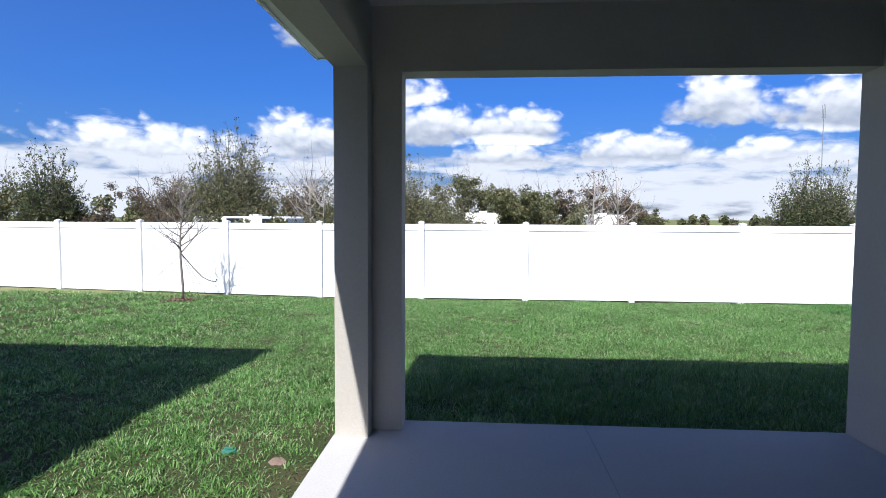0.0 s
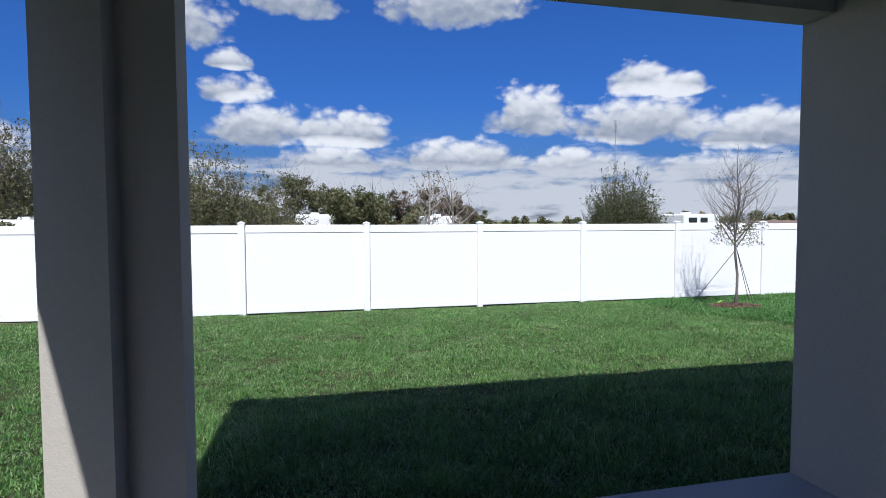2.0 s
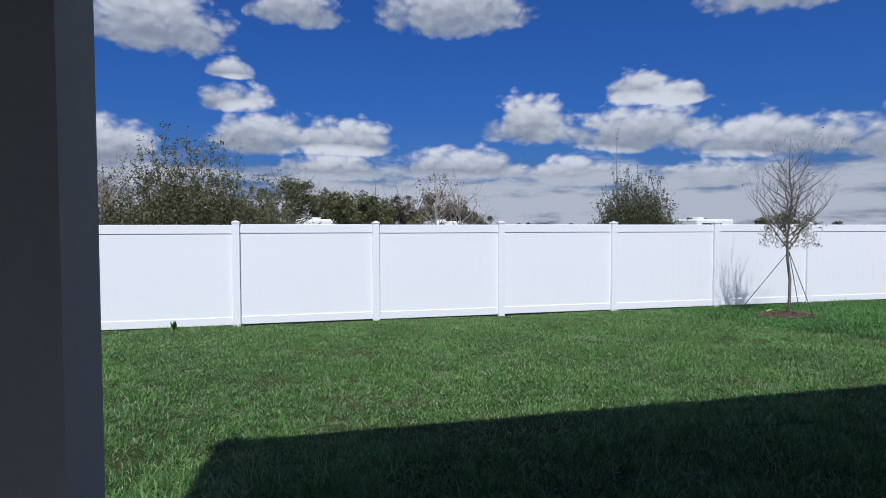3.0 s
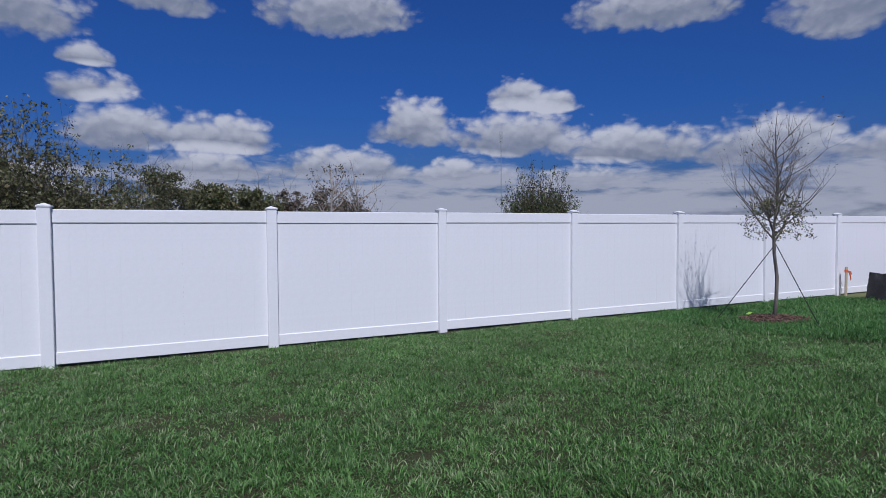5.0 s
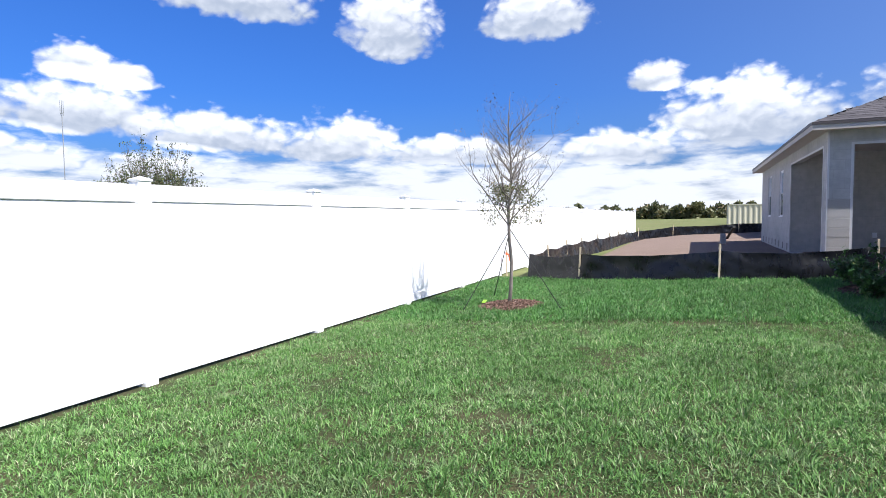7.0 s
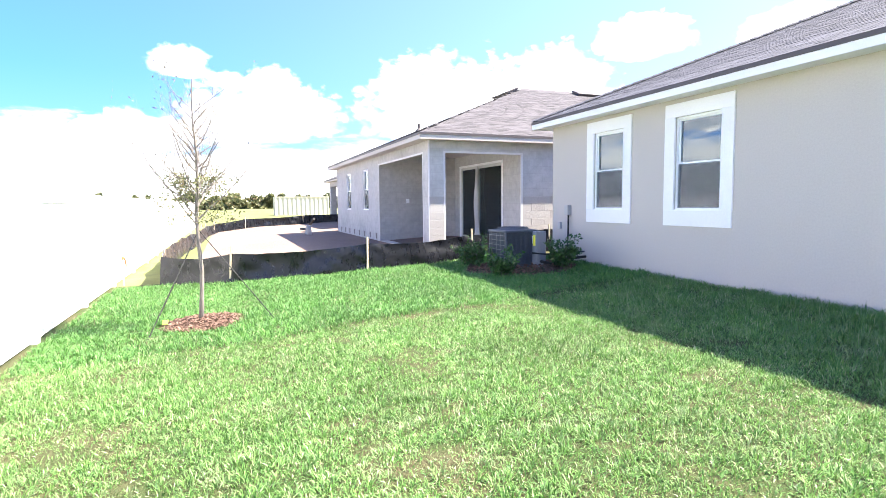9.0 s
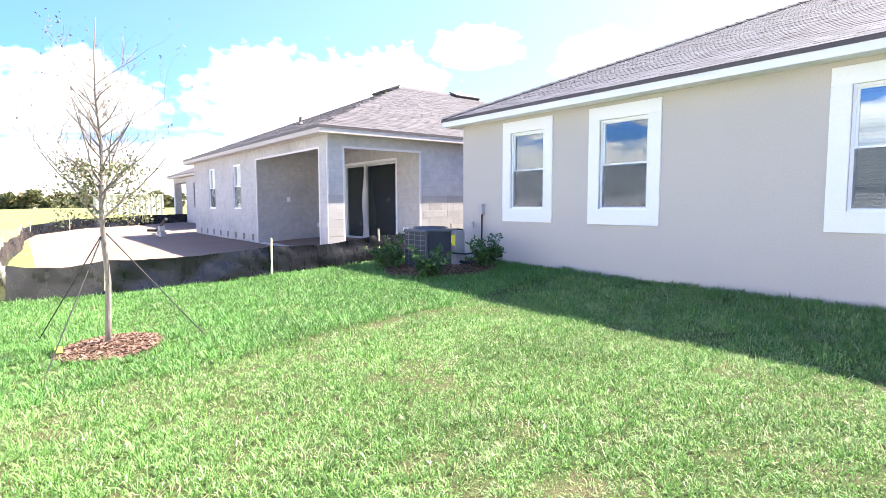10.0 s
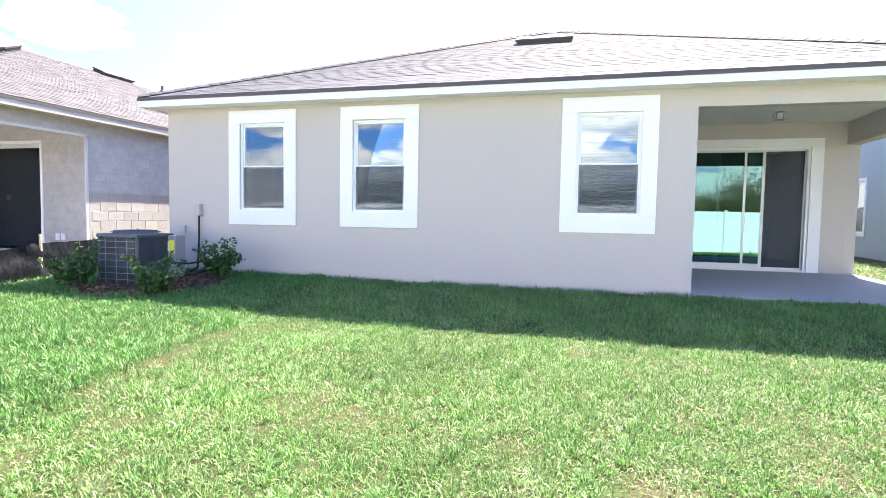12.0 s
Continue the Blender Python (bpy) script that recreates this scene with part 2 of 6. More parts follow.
def leaf_material(name, dark, light, dry, through_light=0.35, dry_share=0.12, rough=0.5, thatch=0.0):
    """Blades and leaves: each piece takes its own tint, some are dry; light passes through."""
    m = bpy.data.materials.new(name)
    m.use_nodes = True
    nt = m.node_tree
    bsdf = nt.nodes["Principled BSDF"]
    geo = nt.nodes.new("ShaderNodeNewGeometry")
    ramp = nt.nodes.new("ShaderNodeValToRGB")
    e = ramp.color_ramp.elements
    e[0].position, e[0].color = 0.0, (*dark, 1)
    e[1].position, e[1].color = 1.0 - dry_share, (*light, 1)
    last = ramp.color_ramp.elements.new(1.0)
    last.color = (*dry, 1)
    nt.links.new(geo.outputs["Random Per Island"], ramp.inputs[0])
    tc = nt.nodes.new("ShaderNodeTexCoord")
    n = nt.nodes.new("ShaderNodeTexNoise")
    n.inputs["Scale"].default_value, n.inputs["Detail"].default_value = 0.9, 6.0
    nt.links.new(tc.outputs["Object"], n.inputs["Vector"])
    mr = nt.nodes.new("ShaderNodeMapRange")
    mr.inputs["From Min"].default_value, mr.inputs["From Max"].default_value = 0.3, 0.7
    mr.inputs["To Min"].default_value, mr.inputs["To Max"].default_value = 0.82, 1.18
    nt.links.new(n.outputs["Fac"], mr.inputs["Value"])
    mul = nt.nodes.new("ShaderNodeVectorMath")
    mul.operation = "SCALE"
    tint = ramp.outputs[0]
    if thatch:
        # worn straw-coloured patches and a drift between yellow and blue green
        for scale, lo, hi, amount, colour in ((2.6, 0.53, 0.72, thatch, dry), (7.0, 0.50, 0.75, thatch * 0.6, tuple(1.15 * c for c in light)), (0.55, 0.45, 0.70, 0.45, tuple(0.5 * (a + b) for a, b in zip(dark, light)))):
            n2 = nt.nodes.new("ShaderNodeTexNoise")
            n2.inputs["Scale"].default_value, n2.inputs["Detail"].default_value, n2.inputs["Roughness"].default_value = scale, 4.0, 0.6
            nt.links.new(tc.outputs["Object"], n2.inputs["Vector"])
            m2 = nt.nodes.new("ShaderNodeMapRange")
            m2.interpolation_type = "SMOOTHSTEP"
            m2.inputs["From Min"].default_value, m2.inputs["From Max"].default_value, m2.inputs["To Max"].default_value = lo, hi, amount
            nt.links.new(n2.outputs["Fac"], m2.inputs["Value"])
            x2 = nt.nodes.new("ShaderNodeMix")
            x2.data_type = "RGBA"
            nt.links.new(m2.outputs[0], x2.inputs["Factor"])
            nt.links.new(tint, x2.inputs["A"])
            x2.inputs["B"].default_value = (*colour, 1)
            tint = x2.outputs["Result"]
    nt.links.new(tint, mul.inputs[0])
    nt.links.new(mr.outputs[0], mul.inputs["Scale"])
    nt.links.new(mul.outputs[0], bsdf.inputs["Base Color"])
    bsdf.inputs["Roughness"].default_value = rough
    bsdf.inputs["Specular IOR Level"].default_value = 0.35
    tr = nt.nodes.new("ShaderNodeBsdfTranslucent")
    nt.links.new(mul.outputs[0], tr.inputs["Color"])
    mx = nt.nodes.new("ShaderNodeMixShader")
    mx.inputs[0].default_value = through_light
    nt.links.new(bsdf.outputs[0], mx.inputs[1])
    nt.links.new(tr.outputs[0], mx.inputs[2])
    nt.links.new(mx.outputs[0], nt.nodes["Material Output"].inputs["Surface"])
    return m


def glass_material(name, tint, ior, shine=(0.85, 0.93, 0.97)):
    m = bpy.data.materials.new(name)
    m.use_nodes = True
    nt = m.node_tree
    nt.nodes.remove(nt.nodes["Principled BSDF"])
    clear = nt.nodes.new("ShaderNodeBsdfTransparent")
    clear.inputs[0].default_value = (*tint, 1)
    gloss = nt.nodes.new("ShaderNodeBsdfGlossy")
    gloss.inputs["Roughness"].default_value = 0.01
    gloss.inputs["Color"].default_value = (*shine, 1)
    fres = nt.nodes.new("ShaderNodeFresnel")
    fres.inputs["IOR"].default_value = ior
    mx = nt.nodes.new("ShaderNodeMixShader")
    nt.links.new(fres.outputs[0], mx.inputs[0])
    nt.links.new(clear.outputs[0], mx.inputs[1])
    nt.links.new(gloss.outputs[0], mx.inputs[2])
    nt.links.new(mx.outputs[0], nt.nodes["Material Output"].inputs["Surface"])
    return m


STUCCO = material("painted stucco", (0.50, 0.465, 0.425), 0.85, vary=0.06, scale=1.2, fine_scale=40, bump=0.5, bump_scale=90, specular=0.2, bump_dist=0.006)
STUCCO_WHITE = material("white stucco trim", (0.80, 0.80, 0.80), 0.75, vary=0.04, scale=3, fine_scale=50, bump=0.35, bump_scale=110, specular=0.25, bump_dist=0.004)
STUCCO_DARK = material("grey green stucco", (0.36, 0.42, 0.42), 0.85, vary=0.06, scale=1.2, fine_scale=40, bump=0.5, bump_scale=90, specular=0.2)
FASCIA = material("white painted metal fascia", (0.78, 0.78, 0.80), 0.45, vary=0.03, scale=2, bump=0.05)
FASCIA_RAW = material("primed fascia board", (0.47, 0.43, 0.39), 0.6, vary=0.1, scale=3, bump=0.1)
DRIP = material("dark drip edge", (0.080, 0.068, 0.068), 0.5, vary=0.1, bump=0.05)
SHINGLE = material("asphalt shingle", (0.070, 0.071, 0.086), 0.9, vary=0.25, scale=5, fine_scale=220, bump=0.6, bump_scale=350, per="island", per_amount=0.26, specular=0.2, bump_dist=0.004)
SHINGLE_PIECE = material("asphalt shingle tab", (0.070, 0.071, 0.086), 0.9, vary=0.25, scale=5, fine_scale=220, bump=0.6, bump_scale=350, per="object", per_amount=0.26, specular=0.2, bump_dist=0.004)
SHINGLE_TAN = material("tan asphalt shingle", (0.080, 0.074, 0.079), 0.9, vary=0.22, scale=5, fine_scale=200, bump=0.5, bump_scale=300, per="island", per_amount=0.25, specular=0.2, bump_dist=0.004)
VINYL = material("white vinyl", (0.83, 0.83, 0.84), 0.38, vary=0.025, scale=1.5, fine_scale=25, bump=0.03, bump_scale=30, stain=0.06)
CONCRETE = material("broom finished concrete", (0.47, 0.46, 0.455), 0.85, vary=0.12, scale=2.5, fine_scale=80, bump=0.3, bump_scale=160, stain=0.25, specular=0.3)
BLOCK = material("concrete block", (0.37, 0.36, 0.345), 0.95, vary=0.14, scale=4, fine_scale=90, bump=0.6, bump_scale=140, per="object", per_amount=0.10, specular=0.15)
BLOCK_WALL = material("smeared block wall", (0.47, 0.465, 0.455), 0.95, vary=0.15, scale=1.5, fine_scale=7, bump=0.5, bump_scale=70, stain=0.55, specular=0.15)


def add_courses(m, dark, depth):
    """Faint block courses showing through a smeared coat: 0.4 by 0.2 m."""
    nt = m.node_tree
    bsdf = nt.nodes["Principled BSDF"]
    tc = nt.nodes.new("ShaderNodeTexCoord")
    sep = nt.nodes.new("ShaderNodeSeparateXYZ")
    add = nt.nodes.new("ShaderNodeMath")
    comb = nt.nodes.new("ShaderNodeCombineXYZ")
    nt.links.new(tc.outputs["Object"], sep.inputs[0])
    nt.links.new(sep.outputs[0], add.inputs[0])
    nt.links.new(sep.outputs[1], add.inputs[1])
    nt.links.new(add.outputs[0], comb.inputs[0])
    nt.links.new(sep.outputs[2], comb.inputs[1])
    brick = nt.nodes.new("ShaderNodeTexBrick")
    brick.inputs["Scale"].default_value, brick.inputs["Brick Width"].default_value, brick.inputs["Row Height"].default_value = 1.0, 0.4, 0.2
    brick.inputs["Mortar Size"].default_value, brick.inputs["Mortar Smooth"].default_value = 0.009, 0.5
    brick.inputs["Color1"].default_value, brick.inputs["Color2"].default_value = (1.0, 1.0, 1.0, 1), (0.94, 0.945, 0.955, 1)
    brick.inputs["Mortar"].default_value = (dark, dark, dark, 1)
    nt.links.new(comb.outputs[0], brick.inputs["Vector"])
    mul = nt.nodes.new("ShaderNodeMix")
    mul.data_type, mul.blend_type = "RGBA", "MULTIPLY"
    mul.inputs["Factor"].default_value = 1.0
    nt.links.new(bsdf.inputs["Base Color"].links[0].from_socket, mul.inputs["A"])
    nt.links.new(brick.outputs["Color"], mul.inputs["B"])
    nt.links.new(mul.outputs["Result"], bsdf.inputs["Base Color"])
    bump = nt.nodes.new("ShaderNodeBump")
    bump.inputs["Strength"].default_value, bump.inputs["Distance"].default_value = 0.5, depth
    bump.invert = True
    nt.links.new(brick.outputs["Fac"], bump.inputs["Height"])
    nt.links.new(bsdf.inputs["Normal"].links[0].from_socket, bump.inputs["Normal"])
    nt.links.new(bump.outputs[0], bsdf.inputs["Normal"])


add_courses(BLOCK_WALL, 0.91, 0.003)
MORTAR = material("mortar", (0.36, 0.35, 0.335), 0.95, vary=0.12, bump=0.4)
BEAD = material("galvanised corner bead", (0.60, 0.60, 0.60), 0.5, metal=0.3, vary=0.06, bump=0.1)
FRAME = material("white vinyl window frame", (0.82, 0.83, 0.84), 0.35, vary=0.03, bump=0.03)
ALU = material("grey aluminium frame", (0.62, 0.63, 0.62), 0.4, metal=0.35, vary=0.05, bump=0.03)
SCREW = material("screw head", (0.22, 0.22, 0.23), 0.4, metal=0.8, vary=0.1, bump=0)
GLASS = glass_material("window glass", (0.70, 0.76, 0.78), 2.5)
GLASS_DARK = glass_material("dark unfinished glass", (0.42, 0.46, 0.50), 2.0)
GLASS_GREEN = glass_material("tinted door glass", (0.30, 0.42, 0.40), 2.5, (0.50, 0.92, 0.90))
BLIND = material("white blind slat", (0.78, 0.78, 0.77), 0.5, vary=0.04, bump=0.02)
INSIDE = material("interior wall", (0.55, 0.54, 0.53), 0.9, vary=0.08, bump=0.1)
SAND = material("raw sandy soil", (0.22, 0.163, 0.132), 0.95, vary=0.22, scale=0.8, fine_scale=14, bump=0.9, bump_scale=9, stain=0.3, specular=0.1, bump_dist=0.05)
SOIL = material("lawn soil", (0.085, 0.075, 0.04), 0.95, vary=0.3, scale=2.2, fine_scale=45, bump=0.8, bump_scale=60, second=(0.042, 0.065, 0.022), specular=0.1, bump_dist=0.03)
FIELD = material("pasture", (0.125, 0.155, 0.052), 0.95, vary=0.25, scale=0.05, fine_scale=2.0, bump=0.5, bump_scale=5, second=(0.17, 0.165, 0.078), specular=0.1, bump_dist=0.05)
GRASS = leaf_material("grass blade", (0.026, 0.090, 0.018), (0.180, 0.352, 0.090), (0.44, 0.46, 0.29), 0.25, 0.17, thatch=0.25)
GRASS_TALL = leaf_material("thick sod blade", (0.022, 0.088, 0.020), (0.135, 0.310, 0.072), (0.34, 0.39, 0.20), 0.25, 0.10, thatch=0.12)
BARK = material("grey bark", (0.36, 0.325, 0.295), 0.95, vary=0.3, scale=9, fine_scale=60, bump=0.9, bump_scale=45, stretch=(1, 1, 0.3), specular=0.15)
BARK_YOUNG = material("brown young bark", (0.21, 0.185, 0.165), 0.95, vary=0.3, scale=9, fine_scale=60, bump=0.9, bump_scale=45, stretch=(1, 1, 0.3), specular=0.15)
WEED = leaf_material("weed leaf", (0.06, 0.20, 0.03), (0.12, 0.30, 0.05), (0.20, 0.32, 0.08), 0.2, 0.05)
LEAF_BUSH = leaf_material("dusty olive leaf", (0.070, 0.085, 0.036), (0.20, 0.20, 0.095), (0.26, 0.19, 0.11), 0.3, 0.2)
BARK_DARK = material("dark bark", (0.13, 0.11, 0.095), 0.95, vary=0.3, scale=6, fine_scale=40, bump=0.9, bump_scale=30, stretch=(1, 1, 0.3), specular=0.15)
LEAF = leaf_material("olive oak leaf", (0.055, 0.07, 0.03), (0.17, 0.175, 0.08), (0.27, 0.20, 0.11), 0.3, 0.2)
LEAF_DARK = leaf_material("dark oak leaf", (0.036, 0.056, 0.024), (0.12, 0.14, 0.055), (0.20, 0.15, 0.085), 0.25, 0.15)
LEAF_BROWN = leaf_material("brown winter leaf", (0.075, 0.06, 0.042), (0.17, 0.135, 0.09), (0.22, 0.14, 0.09), 0.25, 0.3)
LEAF_SHRUB = leaf_material("glossy shrub leaf", (0.02, 0.06, 0.015), (0.07, 0.15, 0.04), (0.16, 0.17, 0.07), 0.25, 0.05, 0.3)
FABRIC = material("black silt fabric", (0.0055, 0.0062, 0.0085), 0.30, vary=0.2, scale=3, fine_scale=20, bump=0.4, bump_scale=2.2, specular=0.42, bump_dist=0.03, stretch=(1, 1, 0.5))
STAKE = material("raw pine stake", (0.50, 0.42, 0.30), 0.9, vary=0.18, scale=5, fine_scale=40, bump=0.4, stretch=(1, 1, 0.2))
MULCH = material("bark chip", (0.17, 0.105, 0.08), 0.95, vary=0.35, scale=7, fine_scale=60, bump=0.6, per="island", per_amount=0.6, specular=0.15)
STRAP = material("black guy strap", (0.02, 0.02, 0.02), 0.7, vary=0.1, bump=0.1)
AC_PAINT = material("dark grey unit paint", (0.072, 0.082, 0.102), 0.45, vary=0.1, bump=0.05)
AC_GREY = material("grey unit panel", (0.24, 0.25, 0.27), 0.45, vary=0.08, bump=0.05)
AC_FIN = material("condenser fin core", (0.03, 0.035, 0.042), 0.6, vary=0.2, bump=0.5, bump_scale=200, stretch=(1, 1, 8))
YELLOW = material("yellow energy label", (0.85, 0.80, 0.08), 0.5, vary=0.05, bump=0)
LIME = material("lime plastic tag", (0.45, 0.75, 0.10), 0.4, vary=0.05, bump=0)
ORANGE = material("orange flagging tape", (0.80, 0.16, 0.05), 0.5, vary=0.1, bump=0.1)
TEAL = material("teal valve lid", (0.05, 0.20, 0.15), 0.5, vary=0.1, bump=0.1)
GREY_BOX = material("grey electrical box", (0.42, 0.42, 0.42), 0.45, vary=0.06, bump=0.05)
CONTAINER = material("beige corrugated steel", (0.55, 0.52, 0.40), 0.55, vary=0.08, scale=1.0, bump=0.1, stain=0.15)
WHITE_PAINT = material("white painted panel", (0.78, 0.78, 0.78), 0.4, vary=0.05, scale=0.6, bump=0.05, stain=0.1)
DARK_GLASS = material("dark vehicle window", (0.02, 0.025, 0.03), 0.1, vary=0.1, bump=0)
STEEL = material("galvanised mast steel", (0.30, 0.31, 0.33), 0.5, metal=0.5, vary=0.1, bump=0.05)
PLASTIC_WHITE = material("white plastic wrap", (0.70, 0.70, 0.70), 0.4, vary=0.08, scale=8, bump=0.6, bump_scale=18)
RUBBER = material("black foam insulation", (0.02, 0.02, 0.02), 0.8, vary=0.1, bump=0.2)
SCREEN = bpy.data.materials.new("dark insect screen")
SCREEN.use_nodes = True
screen_clear = SCREEN.node_tree.nodes.new("ShaderNodeBsdfTransparent")
screen_mix = SCREEN.node_tree.nodes.new("ShaderNodeMixShader")
screen_mix.inputs[0].default_value = 0.36
SCREEN.node_tree.nodes["Principled BSDF"].inputs["Base Color"].default_value = (0.062, 0.084, 0.105, 1)
SCREEN.node_tree.links.new(SCREEN.node_tree.nodes["Principled BSDF"].outputs[0], screen_mix.inputs[2])
SCREEN.node_tree.links.new(screen_clear.outputs[0], screen_mix.inputs[1])
SCREEN.node_tree.links.new(screen_mix.outputs[0], SCREEN.node_tree.nodes["Material Output"].inputs["Surface"])
CEILING = material("textured lanai ceiling", (0.60, 0.58, 0.55), 0.9, vary=0.05, scale=2, bump=0.4, bump_scale=70, specular=0.2)


# ---------------------------------------------------------------- building helpers
def part(name, bm, mat, parent=None, label="", smooth=False):
    """Links a bmesh as one mesh object, under a thing or a part."""
    me = bpy.data.meshes.new(name)
    bm.to_mesh(me)
    bm.free()
    me.materials.append(mat)
    if smooth:
        me.shade_smooth()
    ob = new(name, me)
    if parent:
        ob.parent = parent
    if label:
        tagged(ob, label)
    return ob


def data_part(name, verts, faces, mat, parent=None, label="", smooth=False):
    me = bpy.data.meshes.new(name)
    me.from_pydata([tuple(v) for v in verts], [], [tuple(f) for f in faces])
    me.materials.append(mat)
    if smooth:
        me.shade_smooth()
    ob = new(name, me)
    if parent:
        ob.parent = parent
    if label:
        tagged(ob, label)
    return ob


def shared(name, me, m, parent):
    """One more object on a mesh that alike pieces share."""
    ob = new(name, me)
    ob.parent = parent
    ob.matrix_basis = m
    return ob


def thing(name, at, label, category, group="", kind=""):
    ob = new(name)
    ob.empty_display_size = 0.2
    ob.location = at
    return tagged(ob, label, category, group, kind)


def box(bm, x0, y0, z0, x1, y1, z1, bevel=0.0, segments=1):
    lo = (min(x0, x1), min(y0, y1), min(z0, z1))
    hi = (max(x0, x1), max(y0, y1), max(z0, z1))
    vs = [bm.verts.new((hi[0] if i & 1 else lo[0], hi[1] if i & 2 else lo[1], hi[2] if i & 4 else lo[2])) for i in range(8)]
    fs = [bm.faces.new([vs[i] for i in q]) for q in ((0, 2, 3, 1), (4, 5, 7, 6), (0, 1, 5, 4), (2, 6, 7, 3), (0, 4, 6, 2), (1, 3, 7, 5))]
    if bevel:
        edges = list({e for f in fs for e in f.edges})
        bmesh.ops.bevel(bm, geom=edges, offset=bevel, segments=segments, affect="EDGES", profile=0.5)
    return bm


def boxed(*args, **kw):
    return box(bmesh.new(), *args, **kw)


def tube(bm, points, radii, sides=8, caps=True):
    """A tapering tube through the points."""
    rings = []
    pts = [Vector(p) for p in points]
    for i, p in enumerate(pts):
        d = (pts[min(i + 1, len(pts) - 1)] - pts[max(i - 1, 0)]).normalized()
        side = d.orthogonal().normalized() if i == 0 else (side - d * side.dot(d)).normalized()
        up = d.cross(side)
        r = radii[i] if isinstance(radii, (list, tuple)) else radii
        rings.append([bm.verts.new(p + (side * math.cos(a) + up * math.sin(a)) * r) for a in (2 * math.pi * k / sides for k in range(sides))])
    for a, b in zip(rings, rings[1:]):
        for k in range(sides):
            bm.faces.new((a[k], a[(k + 1) % sides], b[(k + 1) % sides], b[k]))
    if caps:
        bm.faces.new(list(reversed(rings[0])))
        bm.faces.new(rings[-1])
    return bm


def wall_panel(bm, along, u0, u1, z0, z1, d0, d1, openings=()):
    """A wall of real thickness (d0 to d1) along 'x' or 'y' with rectangular openings (u0, u1, z0, z1) cut through."""
    us = sorted({u0, u1, *[o[0] for o in openings], *[o[1] for o in openings]})
    zs = sorted({z0, z1, *[o[2] for o in openings], *[o[3] for o in openings]})
    us, zs = [u for u in us if u0 <= u <= u1], [z for z in zs if z0 <= z <= z1]

    def solid(i, j):
        if i < 0 or j < 0 or i >= len(us) - 1 or j >= len(zs) - 1:
            return False
        u, z = (us[i] + us[i + 1]) / 2, (zs[j] + zs[j + 1]) / 2
        return not any(o[0] < u < o[1] and o[2] < z < o[3] for o in openings)
    cache = {}

    def v(u, d, z):
        key = (round(u, 4), round(d, 4), round(z, 4))
        if key not in cache:
            cache[key] = bm.verts.new((u, d, z) if along == "x" else (d, u, z))
        return cache[key]
    for i in range(len(us) - 1):
        for j in range(len(zs) - 1):
            if not solid(i, j):
                continue
            a, b, c, d = us[i], us[i + 1], zs[j], zs[j + 1]
            for depth in (d0, d1):
                bm.faces.new((v(a, depth, c), v(b, depth, c), v(b, depth, d), v(a, depth, d)))
            for ok, (p, q) in ((solid(i - 1, j), ((a, c), (a, d))), (solid(i + 1, j), ((b, c), (b, d))), (solid(i, j - 1), ((a, c), (b, c))), (solid(i, j + 1), ((a, d), (b, d)))):
                if not ok:
                    bm.faces.new((v(p[0], d0, p[1]), v(q[0], d0, q[1]), v(q[0], d1, q[1]), v(p[0], d1, p[1])))
    bmesh.ops.recalc_face_normals(bm, faces=bm.faces[:])
    return bm


def soft_step(t):
    t = min(max(t, 0.0), 1.0)
    return t * t * (3 - 2 * t)

# ---------------------------------------------------------------- ground
def sod_edge(y):
    return 5.15 - 0.16 * (y - 2.4) - 0.05 * math.sin(y * 2.3)


def height(x, y):
    """The lawn falls from the houses to the fence."""
    yy = min(max(y, 0.0), 8.9)
    z = -0.05 - 0.05 * min(yy, 2.6) - 0.0305 * max(yy - 2.6, 0.0)
    z += 0.035 * soft_step((x - sod_edge(y) + 0.05) / 0.15) * soft_step((8.0 - y) / 3.0)
    if abs(x) < 60 and abs(y) < 60:
        z += 0.012 * noise.noise(Vector((x * 0.7, y * 0.7, 0)))
    z += 0.10 * soft_step((x - 10.3) / 3.0) * soft_step((7.5 - y) / 3.0) * soft_step((60 - x) / 20.0)
    return z


def build_ground():
    xs = [-2500, -600, -200, -80, -50, -35] + [-25 + 0.5 * i for i in range(141)] + [55, 70, 90, 140, 300, 800, 2500]
    ys = [-2500, -600, -200, -80, -50, -35, -25, -18] + [-12 + 0.5 * i for i in range(49)] + [16, 22, 35, 60, 100, 200, 600, 2500]
    verts = [(x, y, height(x, y)) for y in ys for x in xs]
    nx = len(xs)
    faces, mats = [], []
    for j in range(len(ys) - 1):
        for i in range(nx - 1):
            faces.append((j * nx + i, j * nx + i + 1, (j + 1) * nx + i + 1, (j + 1) * nx + i))
            x, y = (xs[i] + xs[i + 1]) / 2, (ys[j] + ys[j + 1]) / 2
            if 10.3 < x < 46 and -25 < y < 7.6:
                mats.append(1)
            elif -26 < x < 10.3 and -25 < y < 9.0:
                mats.append(0)
            else:
                mats.append(2)
    ob = data_part("ground", verts, faces, SOIL)
    ob.data.materials.append(SAND)
    ob.data.materials.append(FIELD)
    ob.data.polygons.foreach_set("material_index", mats)
    ob.data.shade_smooth()
    tagged(ob, "sloping ground of lawn soil, raw sand and pasture", "ground", kind="structure")


build_ground()

